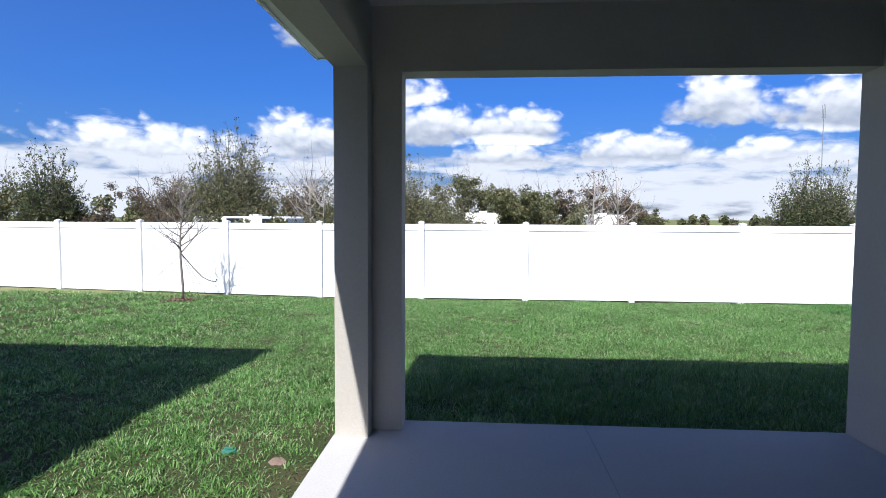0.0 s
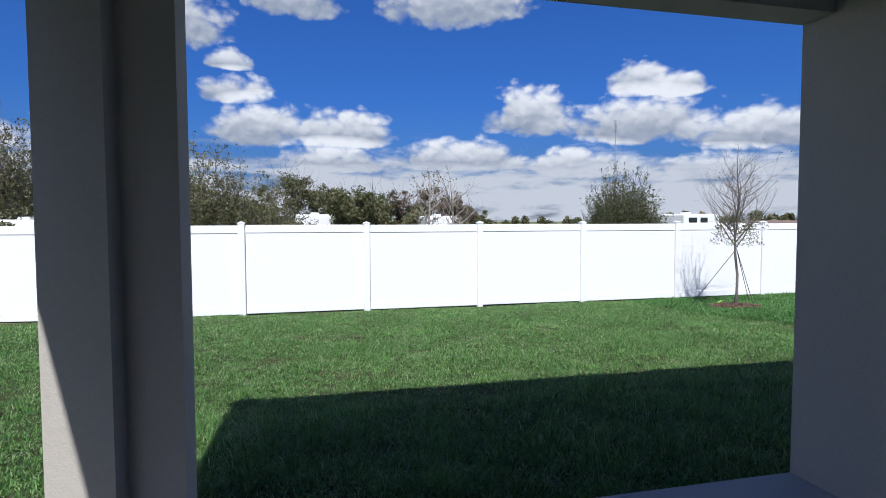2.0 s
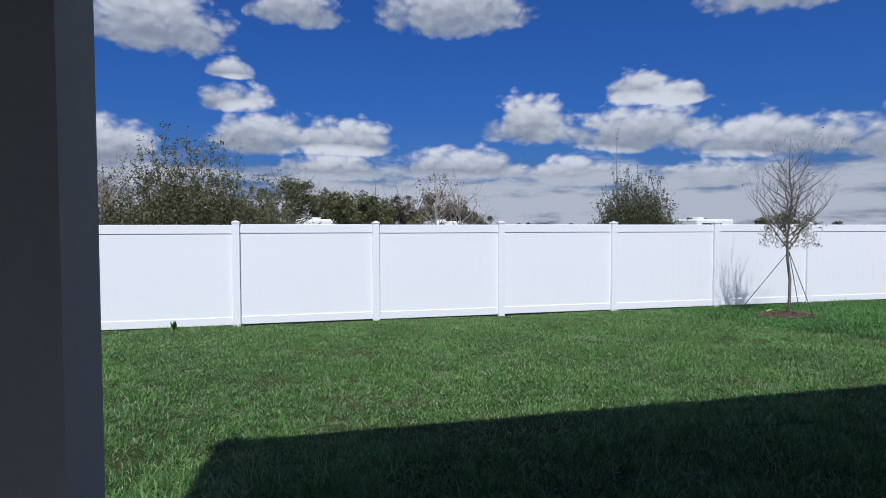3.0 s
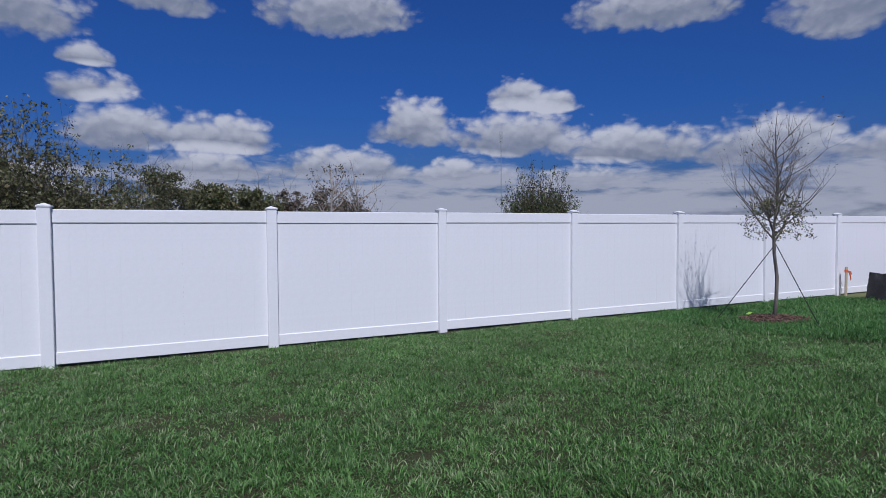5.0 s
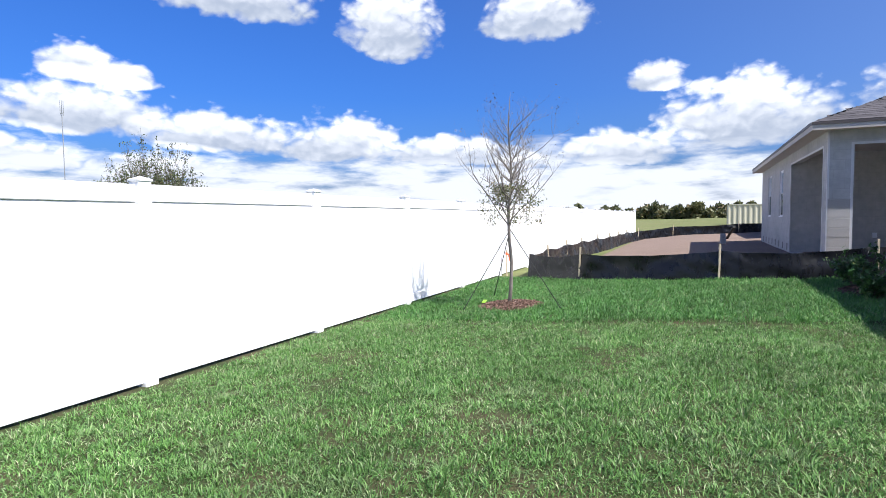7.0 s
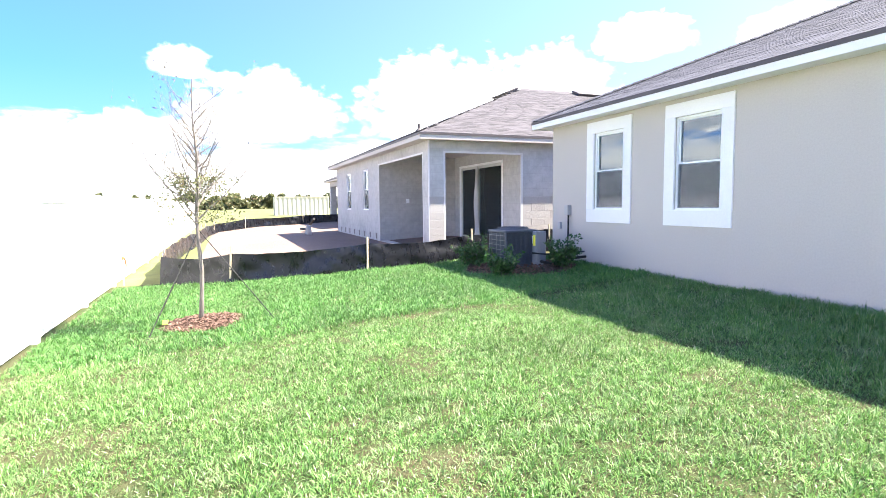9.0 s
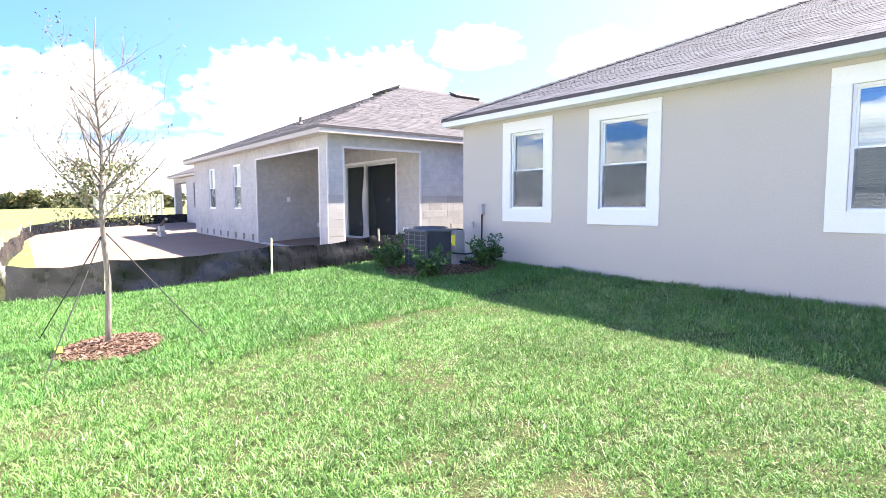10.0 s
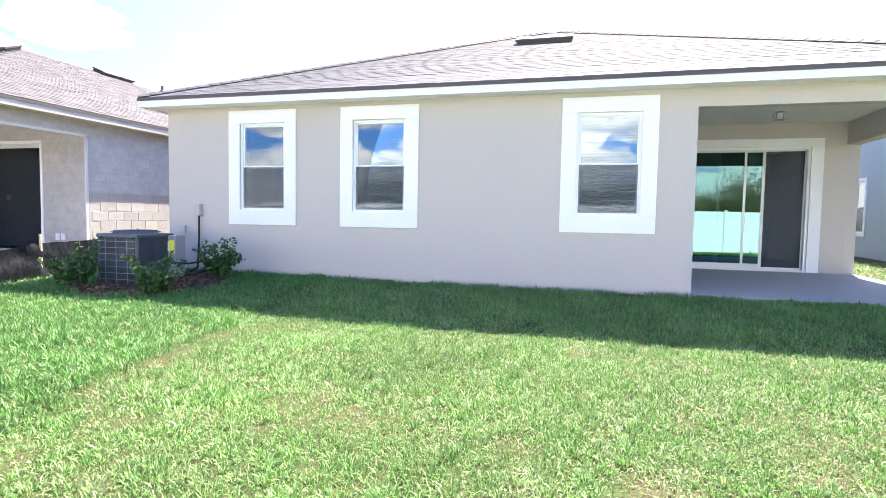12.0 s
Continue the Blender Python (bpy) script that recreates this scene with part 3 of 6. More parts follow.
# ---------------------------------------------------------------- our house: fitted plan
X0, X1 = -3.68, 8.70            # ends of the house
LAN_L, LAN_R = -3.23, 0.0       # front opening of the lanai
BACK = -4.55                    # back wall of the lanai
HEAD = 2.575                    # underside of the lanai beams
CEIL = 3.03
EAVE_Z, SOFFIT_Z = 2.98, 2.83
DEEP = -15.0
TH = 0.20
WINDOWS = [(6.36, 7.22), (4.22, 5.12), (0.715, 1.605)]   # glass openings on the rear wall
WZ0, WZ1 = 1.07, 2.54

house = thing("house", (2.5, 0, -0.1), "single-storey beige stucco house with a hipped grey shingle roof", "house")
part("rear_wall", wall_panel(bmesh.new(), "x", LAN_R, X1, -0.4, SOFFIT_Z + 0.02, -TH, 0.0, [(a, b, WZ0, WZ1) for a, b in WINDOWS]), STUCCO, None).parent = house
house.location = (0, 0, 0)
part("side_wall", wall_panel(bmesh.new(), "y", DEEP, -TH, -0.4, SOFFIT_Z + 0.02, X1 - TH, X1), STUCCO, house)
part("side_wall", wall_panel(bmesh.new(), "y", DEEP, BACK, -0.4, SOFFIT_Z + 0.02, X0, X0 + TH), STUCCO, house)
part("front_wall", wall_panel(bmesh.new(), "x", X0, X1, -0.4, SOFFIT_Z + 0.02, DEEP - TH, DEEP), STUCCO, house)
# the lanai: recessed walls, corner column, beams, ceiling
SL0, SL1 = -2.83, -0.28         # sliding door in the back wall
SY0, SY1 = -3.35, -0.77         # sliding door in the inner side wall
DOOR_TOP = 2.55
part("lanai_back_wall", wall_panel(bmesh.new(), "x", X0 + TH + 0.002, LAN_R, -0.4, CEIL, BACK - TH, BACK, [(SL0, SL1, 0.0, DOOR_TOP)]), STUCCO, house)
part("lanai_side_wall", wall_panel(bmesh.new(), "y", BACK, -TH, -0.4, CEIL, LAN_R, LAN_R + TH, [(SY0, SY1, 0.0, DOOR_TOP)]), STUCCO, house)
bm = bmesh.new()
box(bm, X0, -TH, -0.4, LAN_L, 0.0, HEAD)
box(bm, X0, -0.355, -0.4, X0 + 0.235, -TH, HEAD)
part("corner_column", bm, STUCCO, house)
bm = bmesh.new()
box(bm, X0, -TH, HEAD, LAN_R, 0.0, CEIL + 0.1)
part("front_beam", bm, STUCCO, house)
bm = bmesh.new()
box(bm, X0, BACK, HEAD, X0 + 0.235, -TH, CEIL + 0.1)
part("side_beam", bm, STUCCO, house)
ceiling = part("ceiling", boxed(X0 + 0.235, BACK, CEIL, LAN_R, -TH, CEIL + 0.08), CEILING, None)
tagged(ceiling, "textured pale ceiling over the lanai", "ceiling", kind="structure")
part("attic_floor", boxed(X0 + TH, DEEP, SOFFIT_Z + 0.25, X1 - TH, BACK - TH, SOFFIT_Z + 0.30), INSIDE, house)
part("attic_floor", boxed(LAN_R + TH, BACK - TH, SOFFIT_Z + 0.25, X1 - TH, -TH, SOFFIT_Z + 0.30), INSIDE, house)
part("room_floor", boxed(LAN_R + TH, BACK - 3, -0.05, X1 - TH, -TH, 0.0), CONCRETE, house)
part("room_floor", boxed(X0 + TH, BACK - 5, -0.05, LAN_R + TH, BACK - TH, 0.0), CONCRETE, house)
part("room_wall", boxed(LAN_R + TH, BACK - 3.1, 0.0, X1 - TH, BACK - 3, 2.9), INSIDE, house)
part("room_wall", boxed(X0 + TH, BACK - 5.1, 0.0, LAN_R + TH, BACK - 5, 2.9), INSIDE, house)

bm = bmesh.new()
box(bm, X0 - 0.02, BACK, -0.14, -1.8808, 0.0, 0.0, bevel=0.0015)
box(bm, -1.8792, BACK, -0.14, LAN_R, 0.0, 0.0, bevel=0.0015)
box(bm, -1.90, BACK + 0.02, -0.14, -1.86, -0.02, -0.004)
slab = part("lanai_slab", bm, CONCRETE)
tagged(slab, "pale broom-finished concrete slab floor of the lanai", "floor", kind="structure")

# roof: a hip over the whole house
OV = 0.32
PITCH = 5 / 12


def hip_roof(parent, x0, x1, y0, y1, z, mat, fascia, drip, soffit_mat, wx0, wx1, wy1, wy0):
    mid, run = (x0 + x1) / 2, (x1 - x0) / 2
    rise = run * PITCH
    verts = [(x0, y0, z), (x1, y0, z), (x1, y1, z), (x0, y1, z), (mid, y0 + run, z + rise), (mid, y1 - run, z + rise)]
    faces = [(0, 1, 4), (1, 2, 5, 4), (2, 3, 5), (3, 0, 4, 5)]
    low = [(v[0], v[1], v[2] - 0.03) for v in verts]
    n = len(verts)
    faces += [tuple(reversed([i + n for i in f])) for f in faces[:4]] + [(i, n + i, n + (i + 1) % 4, (i + 1) % 4) for i in range(4)]
    data_part("roof", verts + low, faces, mat, parent)
    for name, b, t, m in (("fascia", z - 0.165, z - 0.032, fascia), ("drip_edge", z - 0.058, z - 0.004, drip)):
        o = 0.0 if name == "fascia" else 0.014
        w = 0.02
        for q in ((x0 - o, y1 - w, x1 + o, y1 + o), (x0 - o, y0 - o, x1 + o, y0 + w), (x0 - o, y0 + w, x0 + w, y1 - w), (x1 - w, y0 + w, x1 + o, y1 - w)):
            part(name, boxed(q[0], q[1], b, q[2], q[3], t), m, parent)
    bm = bmesh.new()
    box(bm, x0 + 0.02, wy1, z - 0.15, x1 - 0.02, y1 - 0.02, z - 0.14)
    box(bm, x0 + 0.02, y0 + 0.02, z - 0.15, wx0, wy1, z - 0.14)
    box(bm, wx1, y0 + 0.02, z - 0.15, x1 - 0.02, wy1, z - 0.14)
    part("soffit", bm, soffit_mat, parent)


hip_roof(house, X0 - OV, X1 + OV, DEEP - OV, 0.34, EAVE_Z, SHINGLE, FASCIA, DRIP, FASCIA, X0, X1, 0.0, DEEP)


def window_unit(parent, u0, u1, z0, z1, y, trim=True, blinds=True, facing="y", sign=1, trim_mat=None, trim_w=0.215):
    """A single-hung window with a stucco surround: frame, two sashes, glass and blinds. u runs along the wall, y is the wall's face."""
    def bx(bm, a0, d0, c0, a1, d1, c1, bevel=0.0):
        if facing == "y":
            return box(bm, a0, y + sign * d0, c0, a1, y + sign * d1, c1, bevel=bevel)
        return box(bm, y + sign * d0, a0, c0, y + sign * d1, a1, c1, bevel=bevel)
    win = new("window")
    win.parent = parent
    if trim:
        t = trim_w
        bm = bmesh.new()
        bx(bm, u0 - t, 0.0, z1, u1 + t, 0.028, z1 + t, 0.004)
        bx(bm, u0 - t, 0.0, z0 - t * 1.15, u1 + t, 0.028, z0, 0.004)
        bx(bm, u0 - t, 0.0, z0, u0, 0.0275, z1)
        bx(bm, u1, 0.0, z0, u1 + t, 0.0275, z1)
        part("surround", bm, trim_mat or STUCCO_WHITE, win, "raised white stucco surround")
    bm = bmesh.new()
    f = 0.034
    bx(bm, u0, -0.09, z0, u0 + f, -0.02, z1)
    bx(bm, u1 - f, -0.09, z0, u1, -0.02, z1)
    bx(bm, u0 + f, -0.09, z1 - f, u1 - f, -0.02, z1)
    bx(bm, u0 + f, -0.09, z0, u1 - f, -0.02, z0 + f)
    part("frame", bm, FRAME, win)
    mid = (z0 + z1) / 2
    for a, b, d in ((mid - 0.02, z1 - f, -0.05), (z0 + f, mid + 0.02, -0.035)):
        bm = bmesh.new()
        s = 0.024
        bx(bm, u0 + f, d - 0.028, a, u0 + f + s, d, b)
        bx(bm, u1 - f - s, d - 0.028, a, u1 - f, d, b)
        bx(bm, u0 + f + s, d - 0.028, b - s, u1 - f - s, d, b)
        bx(bm, u0 + f + s, d - 0.028, a, u1 - f - s, d, a + s)
        sash = part("sash", bm, FRAME, win)
        pane = part("pane", bx(bmesh.new(), u0 + f + s, d - 0.018, a + s, u1 - f - s, d - 0.012, b - s), GLASS, win)
        pane.visible_shadow = False
    bm = bmesh.new()
    bx(bm, u0 + f + 0.004, -0.033, z0 + f + 0.004, u1 - f - 0.004, -0.0315, mid - 0.004)
    part("insect_screen", bm, SCREEN, win, "dark insect screen")
    part("sill", bx(bmesh.new(), u0 + 0.004, -0.02, z0 - 0.012, u1 - 0.004, 0.012, z0 + 0.012, 0.003), FRAME, win)
    if blinds:
        me = bpy.data.meshes.new("slat")
        bm = bmesh.new()
        bx2 = box(bm, -0.5, -0.024, -0.0015, 0.5, 0.024, 0.0015)
        bm.to_mesh(me)
        bm.free()
        me.materials.append(BLIND)
        for i in range(int((z1 - z0 - 0.12) / 0.045)):
            m = pose((u0 + u1) / 2, y - sign * 0.135, z1 - 0.07 - 0.045 * i, 38 + 2 * math.sin(i * 1.7), 0, 0) if facing == "y" else pose(y - sign * 0.135, (u0 + u1) / 2, z1 - 0.07 - 0.045 * i, 38, 0, 90)
            shared("slat", me, m @ Matrix.Diagonal((u1 - u0 - 0.03, 1, 1, 1)), win)
    return win


for a, b in WINDOWS:
    window_unit(house, a, b, WZ0, WZ1, 0.0)


def slider(parent, along, u0, u1, z1, face, sign, panels, shown_open, trim_out, mat, glass):
    """A sliding glass door: stucco surround, frame with track, panels of glass in stiles and rails. face: the wall's face, sign: the way it looks."""
    def bx(bm, a0, d0, c0, a1, d1, c1, bevel=0.0):
        if along == "x":
            return box(bm, a0, face + sign * d0, c0, a1, face + sign * d1, c1, bevel=bevel)
        return box(bm, face + sign * d0, a0, c0, face + sign * d1, a1, c1, bevel=bevel)
    door = new("sliding_door")
    door.parent = parent
    t0, t1, t = trim_out
    bm = bmesh.new()
    bx(bm, u0 - t0, 0.0, z1, u1 + t1, 0.03, z1 + t, 0.004)
    bx(bm, u0 - t0, 0.0, 0.004, u0, 0.0295, z1)
    bx(bm, u1, 0.0, 0.004, u1 + t1, 0.0295, z1)
    part("surround", bm, STUCCO_WHITE, door, "white stucco door surround")
    bm = bmesh.new()
    f = 0.05
    bx(bm, u0, -0.15, 0.0, u0 + f, -0.005, z1)
    bx(bm, u1 - f, -0.15, 0.0, u1, -0.005, z1)
    bx(bm, u0 + f, -0.15, z1 - f, u1 - f, -0.005, z1)
    part("frame", bm, FRAME, door)
    bm = bmesh.new()
    bx(bm, u0 + f, -0.15, 0.0, u1 - f, 0.02, 0.03)
    for d in (-0.03, -0.075, -0.12):
        bx(bm, u0 + f, d - 0.006, 0.03, u1 - f, d + 0.006, 0.05)
    part("track", bm, ALU, door)
    for a, b, d in panels:
        bm = bmesh.new()
        s = 0.045
        bx(bm, a, d - 0.02, 0.05, a + s, d + 0.02, z1 - f)
        bx(bm, b - s, d - 0.02, 0.05, b, d + 0.02, z1 - f)
        bx(bm, a + s, d - 0.02, z1 - f - s, b - s, d + 0.02, z1 - f)
        bx(bm, a + s, d - 0.02, 0.05, b - s, d + 0.02, 0.05 + 2 * s)
        leaf = part("door_panel", bm, ALU, door)
        pane = part("pane", bx(bmesh.new(), a + s, d - 0.004, 0.05 + 2 * s, b - s, d + 0.004, z1 - f - s), glass, leaf)
        pane.visible_shadow = False
    return door


slider(house, "x", SL0, SL1, DOOR_TOP, BACK, 1, [(-2.02, -1.15, -0.075), (-1.67, -0.55, -0.03), (-1.18, -0.33, -0.12)], True, (0.22, 0.2, 0.17), FRAME, GLASS_GREEN)
screen_door = new("screen_panel")
screen_door.parent = house
bm = bmesh.new()
for q in ((-2.78, -2.755, 0.05, 2.50), (-2.045, -2.02, 0.05, 2.50)):
    box(bm, q[0], BACK - 0.135, q[2], q[1], BACK - 0.115, q[3])
for z in (0.05, 2.475):
    box(bm, -2.755, BACK - 0.135, z, -2.045, BACK - 0.115, z + 0.025)
part("frame", bm, ALU, screen_door)
part("insect_screen", boxed(-2.755, BACK - 0.126, 0.075, -2.045, BACK - 0.1245, 2.475), SCREEN, screen_door, "dark insect screen")
side_door = slider(house, "y", SY0, SY1, DOOR_TOP, LAN_R, -1, [(SY1 - 0.93, SY1 - 0.05, -0.075), (SY1 - 1.75, SY1 - 0.87, -0.03), (SY0 + 0.05, SY1 - 1.70, -0.12)], False, (0.17, 0.175, 0.19), FRAME, GLASS_GREEN)
screw_bm = bmesh.new()
bmesh.ops.create_cone(screw_bm, cap_ends=True, segments=10, radius1=0.011, radius2=0.008, depth=0.006)
screw_me = bpy.data.meshes.new("screw")
screw_bm.to_mesh(screw_me)
screw_bm.free()
screw_me.materials.append(SCREW)
for i in range(9):
    shared("screw", screw_me, pose(-0.032, SY1 + 0.075, 0.18 + 0.29 * i, 0, -90, 0), side_door)


# ---------------------------------------------------------------- shingle courses
def shingle_slope(parent, p0, p1, up, mat, piece_mat, near, far_rows, inset=1.0, start=0.0, course=0.145, name="shingle"):
    """Courses of tabs from the eave line p0-p1 up the slope. The first 'near' tabs are pieces, the rest one joined sheet."""
    p0, p1, up = Vector(p0), Vector(p1), Vector(up).normalized()
    ex = (p1 - p0).normalized()
    length = (p1 - p0).length
    nrm = ex.cross(up).normalized()
    if nrm.z < 0:
        nrm = -nrm
    run = math.hypot(up.x, up.y)
    rng = random.Random(5)
    verts, faces, made = [], [], 0
    widths = (0.16, 0.24, 0.33)
    meshes = []
    for w in widths:
        me = bpy.data.meshes.new(name)
        a, b, t = w - 0.003, 0.20, 0.005
        vv = [(0, 0, t), (a, 0, t), (a, b, 0.003), (0, b, 0.003), (0, 0, -0.002), (a, 0, -0.002)]
        me.from_pydata(vv, [], [(0, 1, 2, 3), (4, 5, 1, 0), (0, 3, 4), (1, 5, 2)])
        me.materials.append(piece_mat)
        meshes.append(me)
    basis = Matrix((ex, up, nrm)).transposed().to_4x4()
    for r in range(far_rows):
        d = r * course
        lo, hi = inset * d * run + start, length - inset * d * run
        u = lo + rng.random() * 0.2
        while u < hi - 0.12:
            k = rng.randrange(3)
            w = min(widths[k], hi - u)
            lift = 0.001 + rng.random() * 0.001 + (0.002 if rng.random() < 0.35 else 0)
            o = p0 + ex * u + up * (d - 0.01) + nrm * lift
            if made < near and w == widths[k]:
                shared(name, meshes[k], Matrix.Translation(o) @ basis, parent)
                made += 1
            else:
                n = len(verts)
                a, b = ex * (w - 0.004), up * 0.20
                t = nrm * 0.008
                verts += [o + t, o + a + t, o + a + b + nrm * 0.003, o + b + nrm * 0.003, o, o + a]
                faces += [(n, n + 1, n + 2, n + 3), (n + 4, n + 5, n + 1, n)]
            u += w
    return tagged(data_part("shingle_sheet", verts, faces, mat, parent), kind="stuff")


SLOPE = math.hypot(1, PITCH)

# ---------------------------------------------------------------- white vinyl fence
FY = 8.88
PX = 5.73                       # one of the posts
STEP = 2.44
RAIL_TOP = 1.41


def fence_line(first, last):
    fence = thing("fence", (PX, FY, -0.4), "long white vinyl privacy fence with capped square posts", "fence")
    fence.location = (0, 0, 0)
    bm = bmesh.new()
    box(bm, -0.064, -0.064, -0.5, 0.064, 0.064, 1.44, bevel=0.006)
    post_me = bpy.data.meshes.new("post")
    bm.to_mesh(post_me)
    bm.free()
    post_me.materials.append(VINYL)
    bm = bmesh.new()
    box(bm, -0.072, -0.072, 1.432, 0.072, 0.072, 1.452, bevel=0.004)
    vs = [bm.verts.new(p) for p in ((-0.072, -0.072, 1.452), (0.072, -0.072, 1.452), (0.072, 0.072, 1.452), (-0.072, 0.072, 1.452), (0, 0, 1.482))]
    for i in range(4):
        bm.faces.new((vs[i], vs[(i + 1) % 4], vs[4]))
    cap_me = bpy.data.meshes.new("post_cap")
    bm.to_mesh(cap_me)
    bm.free()
    cap_me.materials.append(VINYL)
    a, b = 0.064, STEP - 0.064
    rail_me = []
    for z0, z1 in ((RAIL_TOP - 0.155, RAIL_TOP), (-0.345, -0.205)):
        bm = bmesh.new()
        box(bm, a, -0.024, z0, b, 0.024, z1, bevel=0.006)
        me = bpy.data.meshes.new("rail")
        bm.to_mesh(me)
        bm.free()
        me.materials.append(VINYL)
        rail_me.append(me)
    n_boards = 14
    wb = (b - a) / n_boards
    bm = bmesh.new()
    box(bm, 0.0001, -0.0115, -0.24, wb - 0.0001, 0.0115, RAIL_TOP - 0.12, bevel=0.0005)
    board_me = bpy.data.meshes.new("board")
    bm.to_mesh(board_me)
    bm.free()
    board_me.materials.append(VINYL)
    bm = bmesh.new()
    for i in range(n_boards):
        box(bm, a + i * wb + 0.0002, -0.0115, -0.24, a + (i + 1) * wb - 0.0002, 0.0115, RAIL_TOP - 0.12)
    panel_me = bpy.data.meshes.new("far_board")
    bm.to_mesh(panel_me)
    bm.free()
    panel_v = [v.co.copy() for v in panel_me.vertices]
    panel_f = [tuple(p.vertices) for p in panel_me.polygons]
    far_v, far_f = [], []
    rng = random.Random(3)
    for i in range(first, last + 1):
        bent = min(i + 5, 0)        # the line turns a little at one post
        at = Matrix.Translation((PX + STEP * (i - bent) + STEP * 0.992 * bent, FY - STEP * 0.125 * bent, rng.uniform(-0.006, 0.006)))
        if i < -5:
            at = at @ pose(0, 0, 0, 0, 0, -7.2)
        post = shared("post", post_me, at, fence)
        shared("post_cap", cap_me, Matrix.Identity(4), post)
        if i == last:
            break
        for me in rail_me:
            shared("rail", me, at, fence)
        if -5 <= i <= 3:
            for k in range(n_boards):
                shared("board", board_me, at @ Matrix.Translation((a + wb * k, 0, 0)), fence)
        else:
            n = len(far_v)
            far_v += [at @ v for v in panel_v]
            far_f += [tuple(k + n for k in f) for f in panel_f]
    tagged(data_part("far_board", far_v, far_f, VINYL, fence), kind="stuff")


fence_line(-14, 16)

# ---------------------------------------------------------------- the house under construction
NX0, NX1, NY = 11.35, 23.70, 1.95
NDEEP = -13.0
raw_house = thing("unfinished_house", (0, 0, 0), "unfinished house of bare grey concrete block with tan shingle roof", "house")
NB = -0.80                      # back wall of its lanai
NO = 16.25                      # end of its rear opening
NWIN = [(17.75, 18.55), (20.75, 21.55)]
part("rear_wall", wall_panel(bmesh.new(), "x", NO, NX1, -0.4, SOFFIT_Z, NY - TH, NY, [(a, b, 1.02, 2.48) for a, b in NWIN]), BLOCK_WALL, raw_house)
part("side_wall", wall_panel(bmesh.new(), "y", NDEEP, NB + 0.08, -0.4, SOFFIT_Z, NX0, NX0 + TH), BLOCK_WALL, raw_house)
part("side_wall", wall_panel(bmesh.new(), "y", NDEEP, NY - TH, -0.4, SOFFIT_Z, NX1 - TH, NX1), BLOCK_WALL, raw_house)
part("front_wall", wall_panel(bmesh.new(), "x", NX0, NX1, -0.4, SOFFIT_Z, NDEEP - TH, NDEEP), BLOCK_WALL, raw_house)
bm = bmesh.new()
box(bm, NX0, NY - 0.42, -0.4, NX0 + 0.45, NY, 2.52)
part("corner_column", bm, BLOCK_WALL, raw_house)
part("lanai_back_wall", wall_panel(bmesh.new(), "x", NX0 + TH, NO + 1, -0.4, CEIL, NB - TH, NB, [(12.62, 15.8, 0.0, 2.47)]), BLOCK_WALL, raw_house)
part("lanai_side_wall", wall_panel(bmesh.new(), "y", NB, NY - TH, -0.4, CEIL, NO, NO + TH), BLOCK_WALL, raw_house)
part("front_beam", boxed(NX0, NY - TH, 2.52, NO, NY, SOFFIT_Z), BLOCK_WALL, raw_house)
part("side_beam", boxed(NX0, NB + 0.08, 2.52, NX0 + TH, NY - TH, SOFFIT_Z), BLOCK_WALL, raw_house)
part("lanai_ceiling", boxed(NX0 + TH, NB, SOFFIT_Z - 0.02, NO, NY - TH, SOFFIT_Z + 0.02), FASCIA_RAW, raw_house)
part("lanai_floor", boxed(NX0, NB, -0.3, NO, NY, 0.0), CONCRETE, raw_house)
part("room_floor", boxed(NX0 + TH, NDEEP, -0.1, NX1 - TH, NB - TH, -0.02), CONCRETE, raw_house)
part("attic_floor", boxed(NX0 + TH, NDEEP, SOFFIT_Z + 0.1, NX1 - TH, NB - TH, SOFFIT_Z + 0.15), INSIDE, raw_house)
part("room_wall", boxed(NX0 + TH, NB - 5.1, 0, NX1 - TH, NB - 5, 2.9), INSIDE, raw_house)
hip_roof(raw_house, NX0 - OV, NX1 + OV, NDEEP - OV, NY + 0.34, 2.96, SHINGLE_TAN, FASCIA_RAW, DRIP, FASCIA_RAW, NX0, NX1, NY, NDEEP)
for a, b in NWIN:
    window_unit(raw_house, a, b, 1.02, 2.48, NY, trim=False, blinds=False)
# corner beads round the openings
for q in ((NX0 - 0.006, NY - 0.03, -0.1, NX0 + 0.03, NY + 0.006, SOFFIT_Z), (NX0 - 0.006, NY - 0.45, -0.1, NX0 + 0.02, NY - 0.40, 2.52), (NX0 - 0.006, NB + 0.06, -0.1, NX0 + 0.02, NB + 0.12, 2.54),
          (NX0 - 0.006, NB + 0.06, 2.50, NX0 + 0.02, NY - 0.40, 2.55), (NX0 + 0.42, NY - 0.02, -0.1, NX0 + 0.47, NY + 0.006, 2.52), (NO - 0.02, NY - 0.02, -0.1, NO + 0.03, NY + 0.006, 2.52),
          (NX0 + 0.42, NY - 0.02, 2.50, NO + 0.03, NY + 0.006, 2.545)):
    part("corner_bead", boxed(*q), BEAD, raw_house, "bright metal corner bead")
raw_door = new("sliding_door")
raw_door.parent = raw_house
bm = bmesh.new()
box(bm, 12.62, NB - 0.14, 0, 12.68, NB + 0.02, 2.47)
box(bm, 15.74, NB - 0.14, 0, 15.8, NB + 0.02, 2.47)
box(bm, 12.68, NB - 0.14, 2.41, 15.74, NB + 0.02, 2.47)
box(bm, 12.68, NB - 0.14, 0, 15.74, NB + 0.02, 0.05)
part("frame", bm, FRAME, raw_door)
